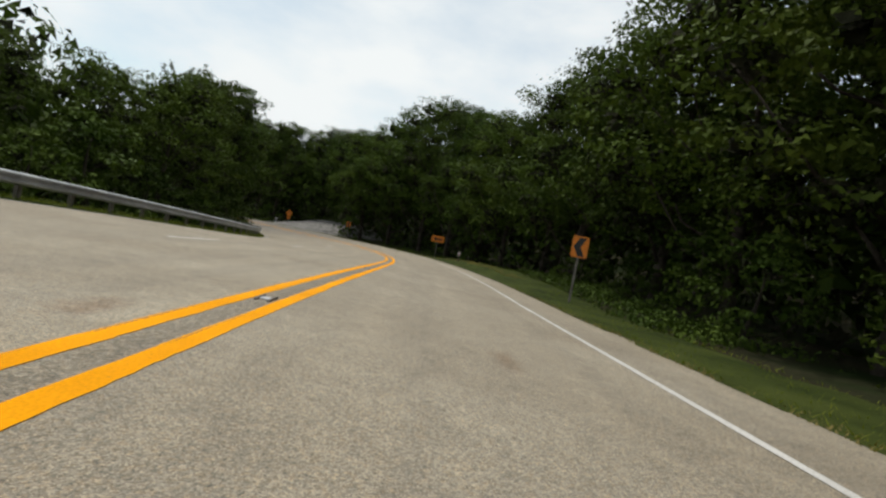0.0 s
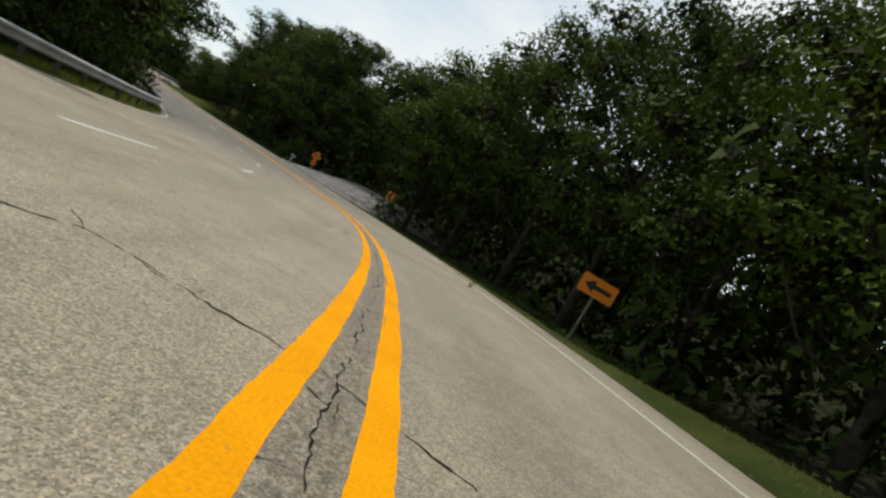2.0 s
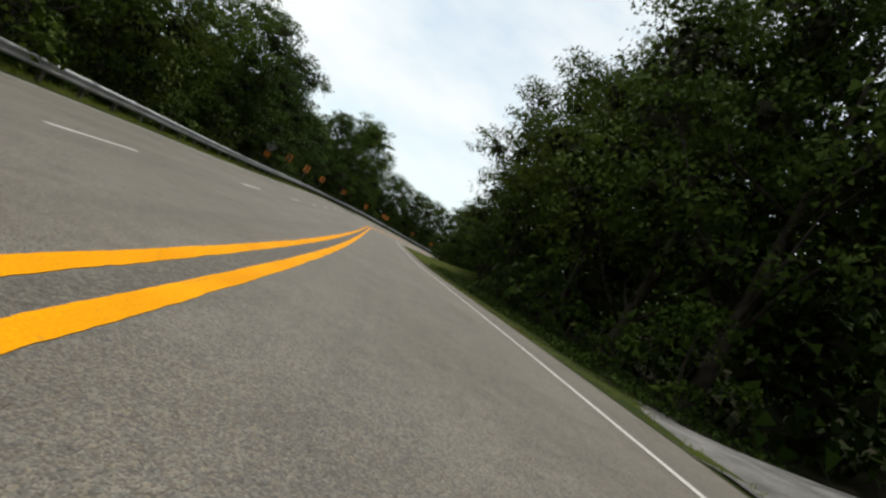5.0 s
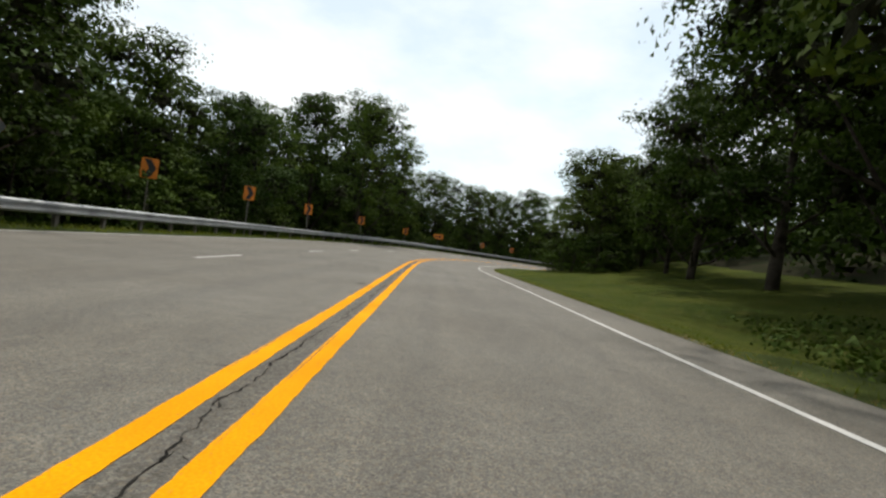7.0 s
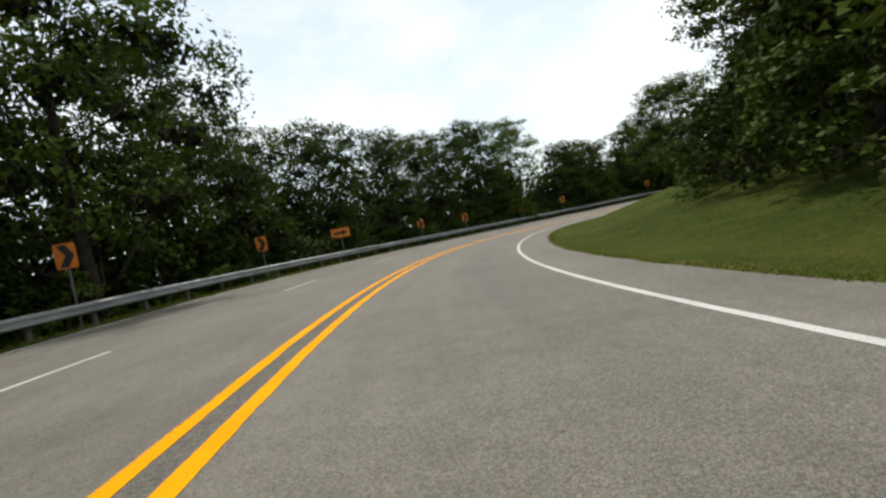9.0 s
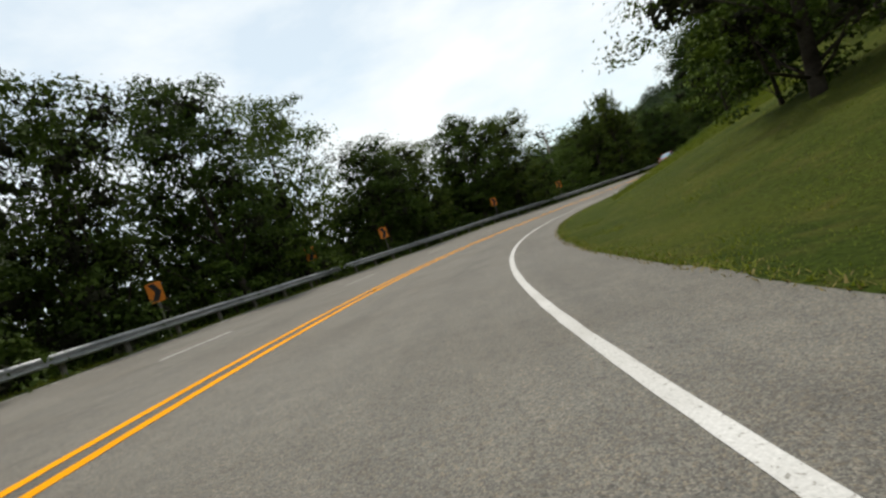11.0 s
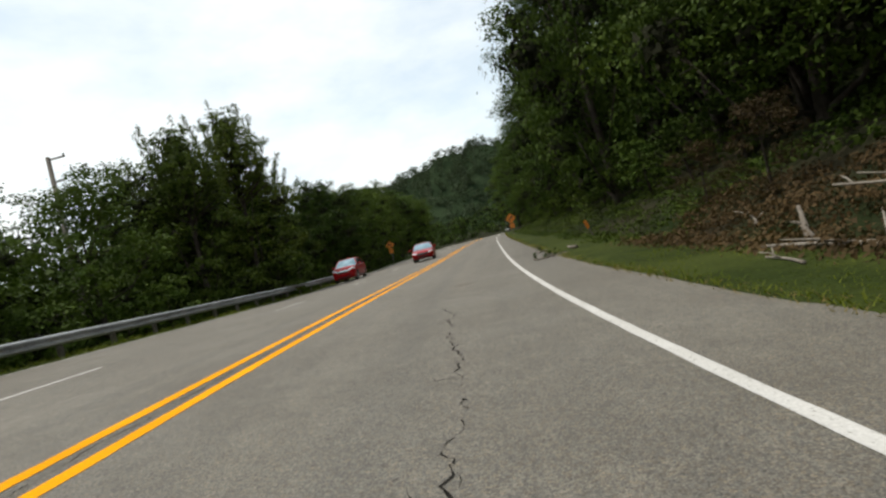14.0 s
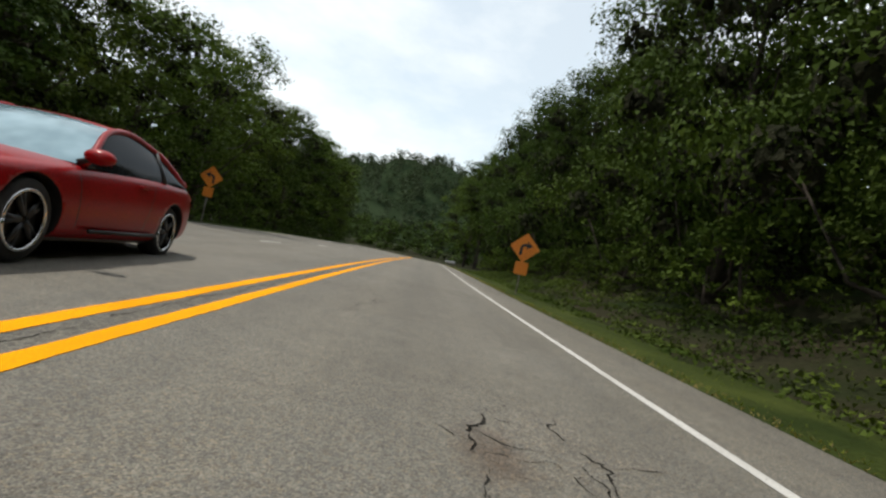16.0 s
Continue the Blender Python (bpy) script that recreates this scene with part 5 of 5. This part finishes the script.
tagged(new("gravel_drive", mesh_of("gravel_drive", gv, gf, GRAVEL, True)), "pale gravel drive climbing from the road into the woods", "gravel drive", kind="structure")


# ---- distant hill ----
def hill_place(a, dist):
    """A place on the far hill: a is degrees left of +y as seen from the straight, dist metres from there."""
    top = np.interp(a, [-95, -50, -36, -30, -22, -15, -8, 0, 20, 45], [13.9, 13.7, 13.3, 12.9, 11.6, 10.4, 9.1, 7.9, 6.4, 4.2])
    u = np.clip((dist - 230) / 290, 0, 1)
    z = 500 * np.tan(np.radians(top)) * (3 * u ** 2 - 2 * u ** 3) - 22 + 5 * np.sin(a * 0.35) * u + 3 * np.sin(a * 1.3 + dist * 0.03)
    return np.stack([-62 + dist * np.sin(-np.radians(a)), 214 + dist * np.cos(np.radians(a)), z], -1)


ha, hd = np.meshgrid(np.arange(-95, 46, 1.5), np.array([225, 250, 280, 310, 340, 370, 400, 430, 460, 490, 520, 560, 640, 760.0]))
hw = ha.shape[1]
hill_faces = [(j * hw + i, j * hw + i + 1, (j + 1) * hw + i + 1, (j + 1) * hw + i) for j in range(ha.shape[0] - 1) for i in range(hw - 1)]
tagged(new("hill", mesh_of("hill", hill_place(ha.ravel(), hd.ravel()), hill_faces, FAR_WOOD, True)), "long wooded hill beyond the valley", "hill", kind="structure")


def hill():
    r = np.random.default_rng(9)
    n = 4200
    p = hill_place(r.uniform(-95, 45, n), r.uniform(235, 545, n))
    return [(x, y, z - 1.5, 10 * r.uniform(0.85, 1.15), 5.2 * r.uniform(0.7, 1.3)) for x, y, z in p]


woods("hill_woods", hill(), 41, 60, 1.4, HAZY_LEAF, "distant wooded hill with a continuous canopy")

for n, (s, d, turn, size) in enumerate(((233.3, 4.15, 20, 0.42), (233.8, 4.38, -30, 0.4), (233.8, 3.98, 80, 0.22), (236.0, 4.3, 75, 0.5), (44.4, 3.1, 60, 0.22))):
    fallen_branch(s, d, turn, size, 50 + n)


dead_log(226.6, 6.3, 70, 0.6, 0.05, "pale barkless root standing out of the bank", 1, 0.6, 1)
dead_log(227.4, 6.5, 10, 1.1, 0.035, "pale broken limb lying at the foot of the bank", 2, 0.08, 3)
dead_log(224.6, 6.1, 95, 2.2, 0.045, "long thin dead branch lying along the bank", 3, 0.02, 2)
dead_log(228.8, 6.8, 60, 0.8, 0.03, "grey dead branch leaning on the bank", 4, 0.2, 2)
dead_log(225.6, 7.3, 120, 1.2, 0.03, "tangled dead branch on the bank", 5, 0.12, 4)
dead_log(222.5, 7.6, 80, 1.5, 0.05, "dead branch among the weeds of the bank", 6, 0.15, 3)
dead_log(214.7, 4.5, 80, 0.4, 0.015, "short broken stick on the edge of the asphalt", 8, 0.0, 1)
dead_log(225.4, 5.4, 85, 0.7, 0.02, "pale stick lying in the grass of the verge", 9, 0.02, 2)
dead_log(234.5, 5.2, 96, 1.3, 0.05, "pale squared timber lying beside the leaning stake", 7, 0.0, 0)


# ---- grass ----
def grass(name, patches, seed, label, material=GRASS):
    r = np.random.default_rng(seed)
    out = []
    for s0, s1, d0, d1, count, tall in patches:
        s, d = r.uniform(s0, s1, count), d0 + (d1 - d0) * r.random(count) ** 1.3
        p = land(s, d)
        h = tall * r.uniform(0.5, 1.3, (count, 1))
        a = r.uniform(0, 6.28, count)
        side = np.stack([np.cos(a), np.sin(a), 0 * a], -1)
        w = 0.008 + 0.014 * r.random((count, 1))
        lean = np.stack([-np.sin(a), np.cos(a), 0 * a], -1) * h * r.uniform(0.6, 1.8, (count, 1))
        tip = p + lean + np.concatenate([np.zeros((count, 2)), h], 1)
        out.append(np.stack([p - side * w * 0.6, p + side * w * 0.6, tip], 1))
    return tagged(new(name, tris_mesh(name, np.concatenate(out), material)), label, "grass", kind="stuff")


grass("grass", [(-5, 118, 4.55, 7.2, 13000, 0.08), (118, 217, 4.55, 6.5, 70000, 0.04), (118, 215, 6.5, 16.0, 60000, 0.06), (198, 219, 6.4, 14.5, 34000, 0.22), (216, 230, 4.55, 6.4, 9000, 0.045), (230, 330, 4.55, 6.6, 16000, 0.045)], 61, "green grass blades on the verge and bank")
grass("grass", [(0, 72, 4.46, 4.8, 5000, 0.035), (20, 41, 5.15, 5.6, 4000, 0.07), (90, 330, 4.46, 4.78, 16000, 0.035)], 63, "dry straw-coloured grass along the edge of the asphalt", DRY_GRASS)
grass("grass", [(0, 262, -8.35, -10.5, 50000, 0.16)], 62, "tall weeds under the guard rail")


# ---- low growth ----
def undergrowth(name, patches, seed, label, material=LEAF_A, size=0.09, each=32):
    """Low weeds and brambles that cover the soil at the wood's edge."""
    r = np.random.default_rng(seed)
    out = []
    for s0, s1, d0, d1, count, tall in patches:
        s, d = r.uniform(s0, s1, count), r.uniform(d0, d1, count)
        p = land(s, d)
        w = r.uniform(0.25, 0.6, count)
        lumps = np.concatenate([p + (0, 0, 0.05), np.stack([w, w, tall * r.uniform(0.5, 1.3, count)], -1)], 1)
        out.append(leaves(r, lumps, count * each, size, 0.4))
    return tagged(new(name, tris_mesh(name, np.concatenate(out), material)), label, "undergrowth", kind="stuff")


undergrowth("undergrowth", [(10, 26, 6.6, 10, 300, 0.4), (26, 74, 8.5, 13.5, 350, 0.2), (89, 122, 6.0, 12, 500, 0.35), (219, 232, 8.6, 11, 300, 0.2)], 71, "weeds and brambles at the foot of the wooded slope")
undergrowth("undergrowth", [(231, 310, 5.9, 9.4, 1800, 0.11)], 75, "low dark weeds covering the slope under the trees", LEAF_D, 0.068, 36)
undergrowth("undergrowth", [(205, 219, 8.4, 14.5, 300, 0.26)], 73, "bright green weeds on the grass bank", LEAF_B, 0.065, 60)
undergrowth("undergrowth", [(217.5, 232.5, 5.9, 8.4, 520, 0.14)], 74, "brown withered brush on the earth bank", LEAF_DEAD, 0.055, 60)
undergrowth("undergrowth", [(-20, 120, -13.5, -9.8, 700, 0.35), (120, 262, -12.0, -9.9, 500, 0.3), (262, 330, -13, -9.2, 350, 0.4)], 72, "weeds and brambles behind the guard rail")


# ---- utility pole ----
def utility_pole(s, d, top, label):
    p = spot(s, d)
    g = ground_height(p[0], p[1])
    h = float(spot(s, 0)[2]) + top - g
    po = thing("utility_pole", pose(p[0], p[1], g, 0, 0, heading(s)), label, "utility pole")
    v, f = tube([(0, 0, -1), (0, 0, h * 0.5), (0, 0, h)], [0.16, 0.14, 0.11], 10)
    part("pole", mesh_of("pole", v, f, POLE_WOOD, True), None, po)
    for k, z in enumerate((h - 0.15, h - 1.35, h - 2.2)):
        bm = bmesh.new()
        box(bm, 0.05, -0.04, z - 0.04, 0.95 - 0.2 * k, 0.04, z + 0.04, 0.006)
        part("bracket", bm, POLE_WOOD, po)
        v, f = tube([(0.9 - 0.2 * k, 0, z + 0.04), (0.9 - 0.2 * k, 0, z + 0.14), (0.9 - 0.2 * k, 0, z + 0.2)], [0.05, 0.06, 0.03], 8)
        part("insulator", mesh_of("insulator", v, f, SIGN_BACK, True), None, po)


utility_pole(245.3, -18.4, 10.2, "weathered wooden utility pole among the trees")


# ---- cars ----
def wheel(parent, x, y, r, rim_mat, side):
    v, f = [], []
    prof = [(r * 0.72, 0.10), (r * 0.93, 0.105), (r, 0.075), (r, -0.075), (r * 0.93, -0.105), (r * 0.72, -0.10)]
    n = 28
    for k in range(n):
        t = 2 * math.pi * k / n
        v += [(q * math.cos(t), o, q * math.sin(t)) for q, o in prof]
    m = len(prof)
    f = [(k * m + j, k * m + j + 1, ((k + 1) % n) * m + j + 1, ((k + 1) % n) * m + j) for k in range(n) for j in range(m - 1)]
    w = new("wheel", mesh_of("wheel", v, f, RUBBER, True))
    w.parent = parent
    w.matrix_local = Matrix.Translation((x, y, r)) @ Matrix.Rotation(0 if side > 0 else math.pi, 4, "Z")
    bm = bmesh.new()
    bmesh.ops.create_circle(bm, segments=28, radius=r * 0.70, cap_ends=True)
    bmesh.ops.rotate(bm, verts=bm.verts[:], cent=(0, 0, 0), matrix=Matrix.Rotation(radians(90), 3, "X"))
    bmesh.ops.translate(bm, verts=bm.verts[:], vec=(0, 0.045, 0))
    part("brake_disc", bm, BLACK, w)
    pieces = []
    for k in range(5):
        t = 2 * math.pi * k / 5
        for o in (-0.13, 0.13):
            pieces.append(tube([(0.03 * math.cos(t), 0.085, 0.03 * math.sin(t)), (r * 0.7 * math.cos(t + o), 0.07, r * 0.7 * math.sin(t + o))], [0.028, 0.02], 6))
    pieces.append(tube([(0, 0.05, 0), (0, 0.095, 0)], [0.06, 0.055], 12))
    v, f = joined(pieces)
    part("spokes", mesh_of("spokes", v, f, rim_mat, True), None, w)
    lip = [(r * 0.72 * math.cos(2 * math.pi * k / 32), 0.1, r * 0.72 * math.sin(2 * math.pi * k / 32)) for k in range(33)]
    v, f = tube(lip, [0.016] * 33, 6)
    part("rim_lip", mesh_of("rim_lip", v, f, CHROME, True), None, w, "bright rim edge")
    return w


def car(name, m, label, length, width, height, roof, rim_mat, wheel_r, axle, grille, doors=2, nose=0.0):
    """A car, front at +x, ground at z=0. roof: x of cowl, roof front, roof back and tail of the cabin."""
    c = thing(name, m, label, "car")
    hw = width / 2
    fx, bx = length / 2, -length / 2
    # body: cross sections from tail to nose: x, half width, sill, shoulder, top
    belt = height * 0.60
    tops = (0.93, 1.13, 1.21, 1.22, 1.20, 1.14, 1.08, 1.01, 0.91, 0.80, 0.62)
    st = [(bx, 0.82, 0.30, 0.62), (bx + 0.12, 0.92, 0.22, 0.72), (bx + 0.45, 0.97, 0.18, 0.78), (roof[3], 0.99, 0.17, 0.79),
          (roof[2] - 0.1, 1.0, 0.16, 0.77), (0, 1.0, 0.16, 0.74), (roof[0], 0.99, 0.16, 0.72), (roof[0] + 0.45, 0.985, 0.16, 0.69),
          (fx - 0.45, 0.95, 0.17, 0.64), (fx - 0.15, 0.86, 0.19, 0.58), (fx, 0.70, 0.24, 0.49)]
    st = [q[:3] + (q[3] + nose * max(0.0, q[0] - roof[0]) * 0.8 / (fx - roof[0]), t + nose * max(0.0, q[0] - roof[0]) / (fx - roof[0])) for q, t in zip(st, tops)]
    verts = []
    for x, w, sill, sh, top in st:
        w *= hw
        z1 = belt * top
        for y, z in ((0.0, sill), (0.86 * w, sill), (0.97 * w, sill + 0.08), (w, belt * sh), (0.965 * w, z1 - 0.07), (0.88 * w, z1 - 0.012), (0.5 * w, z1 + 0.012), (0.0, z1 + 0.02)):
            verts.append((x, y, z))
    k = 8
    full = []
    for i in range(len(st)):
        row = verts[i * k:(i + 1) * k]
        full += row + [(x, -y, z) for x, y, z in row[-2:0:-1]]
    w2 = 2 * k - 2
    faces = [(i * w2 + j, (i + 1) * w2 + j, (i + 1) * w2 + (j + 1) % w2, i * w2 + (j + 1) % w2) for i in range(len(st) - 1) for j in range(w2)]
    faces += [tuple(range(w2)), tuple(range((len(st) - 1) * w2, len(st) * w2))[::-1]]
    body = part("body", mesh_of("body", full, faces, CAR_RED, True), None, c, "glossy red painted body")
    sub = body.modifiers.new("round", "SUBSURF")
    sub.levels = sub.render_levels = 3
    # wheel openings cut through the flanks
    bm = bmesh.new()
    for ax in axle:
        for sd in (1, -1):
            bmesh.ops.create_cone(bm, cap_ends=True, segments=40, radius1=wheel_r + 0.05, radius2=wheel_r + 0.05, depth=0.6,
                                         matrix=Matrix.Translation((ax, sd * (hw - 0.02), wheel_r)) @ Matrix.Rotation(radians(90), 4, "X"))
    cutter = part("wheel_cutter", bm, BLACK, c)
    cut = body.modifiers.new("arches", "BOOLEAN")
    cut.object, cut.operation, cut.solver, cut.material_mode = cutter, "DIFFERENCE", "EXACT", "TRANSFER"
    smooth_body = bpy.data.meshes.new_from_object(body.evaluated_get(bpy.context.evaluated_depsgraph_get()))
    body.modifiers.clear()
    body.data = smooth_body
    bpy.data.objects.remove(cutter)
    skin = BVHTree.FromPolygons([q.co for q in smooth_body.vertices], [q.vertices for q in smooth_body.polygons])

    def panel(name, corners, way, material, parent, label="", off=0.006, n=9):
        """A sheet with four corners, pressed onto the body from the side that way names."""
        way = Vector(way).normalized()
        a, b, c2, d2 = (Vector(q) for q in corners)
        v = []
        for i in range(n):
            for j in range(n):
                u, w = i / (n - 1), j / (n - 1)
                q = a * (1 - u) * (1 - w) + b * u * (1 - w) + c2 * u * w + d2 * (1 - u) * w
                hit, normal, _, _ = skin.ray_cast(q + way * 2.0, -way)
                edge = 4 * min(u, 1 - u, w, 1 - w)
                v.append(tuple((hit if hit else q) + way * off * min(1.0, 0.2 + edge)))
        f = [(i * n + j, (i + 1) * n + j, (i + 1) * n + j + 1, i * n + j + 1) for i in range(n - 1) for j in range(n - 1)]
        return part(name, mesh_of(name, v, f, material, True), None, parent, label)

    # cabin: a smooth roof line from the cowl over the roof to the tail
    cowl, rf, rb, tail = roof
    back_set = 0.50 if doors == 2 else 0.12
    zb0, zb1, zt = belt * 1.07, belt * 1.19, height
    knots = np.array([(cowl + 0.5, zb0 - 0.28), (cowl, zb0), (rf + (cowl - rf) * 0.30, zb0 + (zt - zb0) * 0.74), ((rf * 0.72 + rb * 0.28), zt - 0.012), ((rf * 0.22 + rb * 0.78), zt - 0.02),
                      (rb * 0.62 + tail * 0.38, zb1 + (zt - zb1) * 0.68), (tail, zb1), (tail - 0.5, zb1 - 0.2)])
    line = []
    for i in range(1, len(knots) - 2):
        p0, p1, p2, p3 = knots[i - 1:i + 3]
        for t in np.linspace(0, 1, 7)[:-1]:
            line.append(0.5 * (2 * p1 + (p2 - p0) * t + (2 * p0 - 5 * p1 + 4 * p2 - p3) * t ** 2 + (3 * p1 - p0 - 3 * p2 + p3) * t ** 3))
    line = np.array(line + [knots[-2]])
    lift = np.clip((line[:, 1] - zb0) / (zt - zb0), 0, 1)
    half = hw * (0.90 - 0.25 * lift ** 1.2)
    base_z = np.interp(line[:, 0], [tail, cowl], [zb1 - 0.02, zb0 - 0.02])

    def shell(i0, i1, bulge, n=10):
        v = []
        for i in range(i0, i1 + 1):
            for k2 in range(n + 1):
                w = 2 * k2 / n - 1
                v.append((line[i, 0] + bulge * (1 - w * w) * (1 if line[i, 0] > 0 else -1) * (1 - lift[i]), half[i] * w, line[i, 1] + 0.045 * (1 - w * w) * lift[i]))
        m2 = n + 1
        return v, [(a * m2 + q, a * m2 + q + 1, (a + 1) * m2 + q + 1, (a + 1) * m2 + q) for a in range(i1 - i0) for q in range(n)]

    front, back = 9, len(line) - 12
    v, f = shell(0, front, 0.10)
    part("windshield", mesh_of("windshield", v, f, WINDSHIELD, True), None, c, "glossy windshield, its pale blue colour standing for reflected sky")
    v, f = shell(front, back, 0.0)
    part("roof", mesh_of("roof", v, f, CAR_RED, True), None, c)
    v, f = shell(back, len(line) - 1, 0.08)
    part("rear_window", mesh_of("rear_window", v, f, CAR_GLASS, True), None, c)
    for sd in (1, -1):
        v = []
        for i in range(len(line)):
            for w in np.linspace(0, 1, 6):
                z = base_z[i] * (1 - w) + line[i, 1] * w
                v.append((line[i, 0], sd * (hw * 0.915 * (1 - w) + half[i] * w + 0.02 * w * (1 - w) * 4), z))
        f = [(a * 6 + q, a * 6 + q + 1, (a + 1) * 6 + q + 1, (a + 1) * 6 + q) for a in range(len(line) - 1) for q in range(5)]
        part("side_window", mesh_of("side_window", v, f, CAR_GLASS, True), None, c, "dark tinted side glass")
        rim = [(line[i, 0], sd * (half[i] + 0.004), line[i, 1]) for i in range(len(line))]
        v, f = tube(rim, [0.032 + 0.012 * (i > back + 3) for i in range(len(line))], 8)
        part("roof_rail", mesh_of("roof_rail", v, f, CAR_RED, True), None, c)
        for at_x in ((cowl * 0.2 + tail * 0.8 + 0.25,) if doors == 2 else (-0.15, -1.0)):
            i = int(np.abs(line[6:-4, 0] - at_x).argmin()) + 6
            v, f = tube([(line[i, 0], sd * (hw * 0.92), base_z[i]), (line[i, 0], sd * (half[i] + 0.012), line[i, 1])], [0.032, 0.028], 6)
            part("pillar", mesh_of("pillar", v, f, BLACK, True), None, c)
        # mirror, lamps, handles
        bm = bmesh.new()
        bmesh.ops.create_icosphere(bm, subdivisions=3, radius=1.0)
        for vv in bm.verts:
            vv.co = (cowl - 0.42 + back_set + vv.co.x * 0.10, sd * (hw + 0.07) + vv.co.y * 0.13, belt * 1.12 + 0.05 + vv.co.z * 0.07)
        mirror = part("mirror", bm, CAR_RED, c, smooth=True)
        v, f = tube([(cowl - 0.40 + back_set, sd * hw * 0.9, belt * 1.08), (cowl - 0.42 + back_set, sd * (hw + 0.04), belt * 1.12 + 0.04)], [0.03, 0.025], 6)
        part("mirror_arm", mesh_of("mirror_arm", v, f, BLACK, True), None, mirror)
        ht = belt * (0.60 + nose * 0.8)
        panel("headlight", [(fx - 0.08, sd * hw * 0.46, ht), (fx - 0.42, sd * hw * 0.95, ht + 0.07), (fx - 0.42, sd * hw * 0.93, ht + 0.17), (fx - 0.10, sd * hw * 0.46, ht + 0.10)], (1, sd * 0.75, 0.3), LAMP_GLASS, c, "clear headlight", 0.012)
        panel("tail_light", [(bx + 0.02, sd * hw * 0.45, 0.74), (bx + 0.26, sd * hw * 0.93, 0.78), (bx + 0.26, sd * hw * 0.92, 0.90), (bx + 0.04, sd * hw * 0.45, 0.87)], (-1, sd * 0.8, 0.2), SIGN_RED, c, "", 0.012)
        # shut lines of the doors
        for x0, x1 in ([(axle[0] - 0.62, axle[0] - 0.52), (axle[1] + 0.78, axle[1] + 0.62)] if doors == 2 else [(axle[0] - 0.55, axle[0] - 0.5), (-0.12, -0.12), (axle[1] + 0.62, axle[1] + 0.40)]):
            panel("door_seam", [(x0, sd * hw, 0.30), (x0 + 0.012, sd * hw, 0.30), (x1 + 0.012, sd * hw, belt * 1.10), (x1, sd * hw, belt * 1.10)], (0, sd, 0), BLACK, c, "", 0.002, 12)
        for dd in range(doors // 2):
            bm = bmesh.new()
            hx = -0.50 + 0.1 - dd * 0.95
            box(bm, hx - 0.09, sd * (hw * 0.985) - 0.02, belt * 0.98, hx + 0.09, sd * (hw * 0.985) + 0.02, belt * 0.98 + 0.03, 0.008)
            part("door_handle", bm, CAR_RED, c)
        v, f = tube([(cowl - 0.15, sd * (hw + 0.002), 0.28), (axle[1] + 0.45, sd * (hw + 0.002), 0.28)], [0.02, 0.02], 6)
        part("sill_trim", mesh_of("sill_trim", v, f, BLACK, True), None, c)
        for ax in axle:
            wheel(c, ax, sd * (hw - 0.165), wheel_r, rim_mat, sd)
    gz = belt * (0.50 + nose * 0.75)
    panel("air_intake", [(fx, -hw * 0.5, 0.27), (fx, hw * 0.5, 0.27), (fx, hw * 0.5, 0.35), (fx, -hw * 0.5, 0.35)], (1, 0, 0), BLACK, c)
    gr = panel("grille", [(fx, -hw * 0.44, gz), (fx, hw * 0.44, gz), (fx, hw * 0.50, gz + 0.16), (fx, -hw * 0.50, gz + 0.16)], (1, 0, 0), CHROME if grille else BLACK, c, "", 0.012)
    panel("grille_mesh", [(fx, -hw * 0.40, gz + 0.025), (fx, hw * 0.40, gz + 0.025), (fx, hw * 0.44, gz + 0.11), (fx, -hw * 0.44, gz + 0.11)], (1, 0, 0), BLACK, gr, "", 0.02)
    v, f = tube([(cowl + 0.03, -hw * 0.6, zb0 + 0.025), (cowl - 0.02, 0.0, zb0 + 0.05), (cowl - 0.1, hw * 0.45, zb0 + 0.07)], [0.012, 0.012, 0.008], 5)
    part("wiper", mesh_of("wiper", v, f, BLACK, True), None, c)
    gb = bmesh.new()
    box(gb, bx + 0.3, -hw * 0.82, 0.16, fx - 0.3, hw * 0.82, 0.30)
    part("underbody", gb, BLACK, c)
    if doors == 2:
        gb = bmesh.new()
        box(gb, bx + 0.02, -hw * 0.7, belt * 1.15 + 0.10, bx + 0.22, hw * 0.7, belt * 1.15 + 0.13, 0.01)
        sp = part("spoiler", gb, CAR_RED, c)
        for sd in (1, -1):
            gb = bmesh.new()
            box(gb, bx + 0.06, sd * hw * 0.6 - 0.02, belt * 1.05, bx + 0.16, sd * hw * 0.6 + 0.02, belt * 1.15 + 0.11, 0.006)
            part("spoiler_leg", gb, CAR_RED, sp)
    return c


def facing(s, d, yaw=0.0):
    """The pose of an oncoming car."""
    return pose(*spot(s, d, 0.003), 0, 0, heading(s) - 90 + yaw)


car("car", facing(259.7, -2.28, 5), "red two-door coupe with dark alloy wheels in the inner lane", 4.44, 1.75, 1.33, (0.68, -0.05, -0.85, -1.72), DARK_RIM, 0.325, (1.30, -1.35), False, 2, 0.06)
car("car", facing(255.7, -7.15, 3), "red four-door saloon with a chrome grille in the outer lane", 4.2, 1.71, 1.52, (0.92, 0.2, -0.72, -1.42), CHROME, 0.30, (1.28, -1.20), True, 4, 0.22)
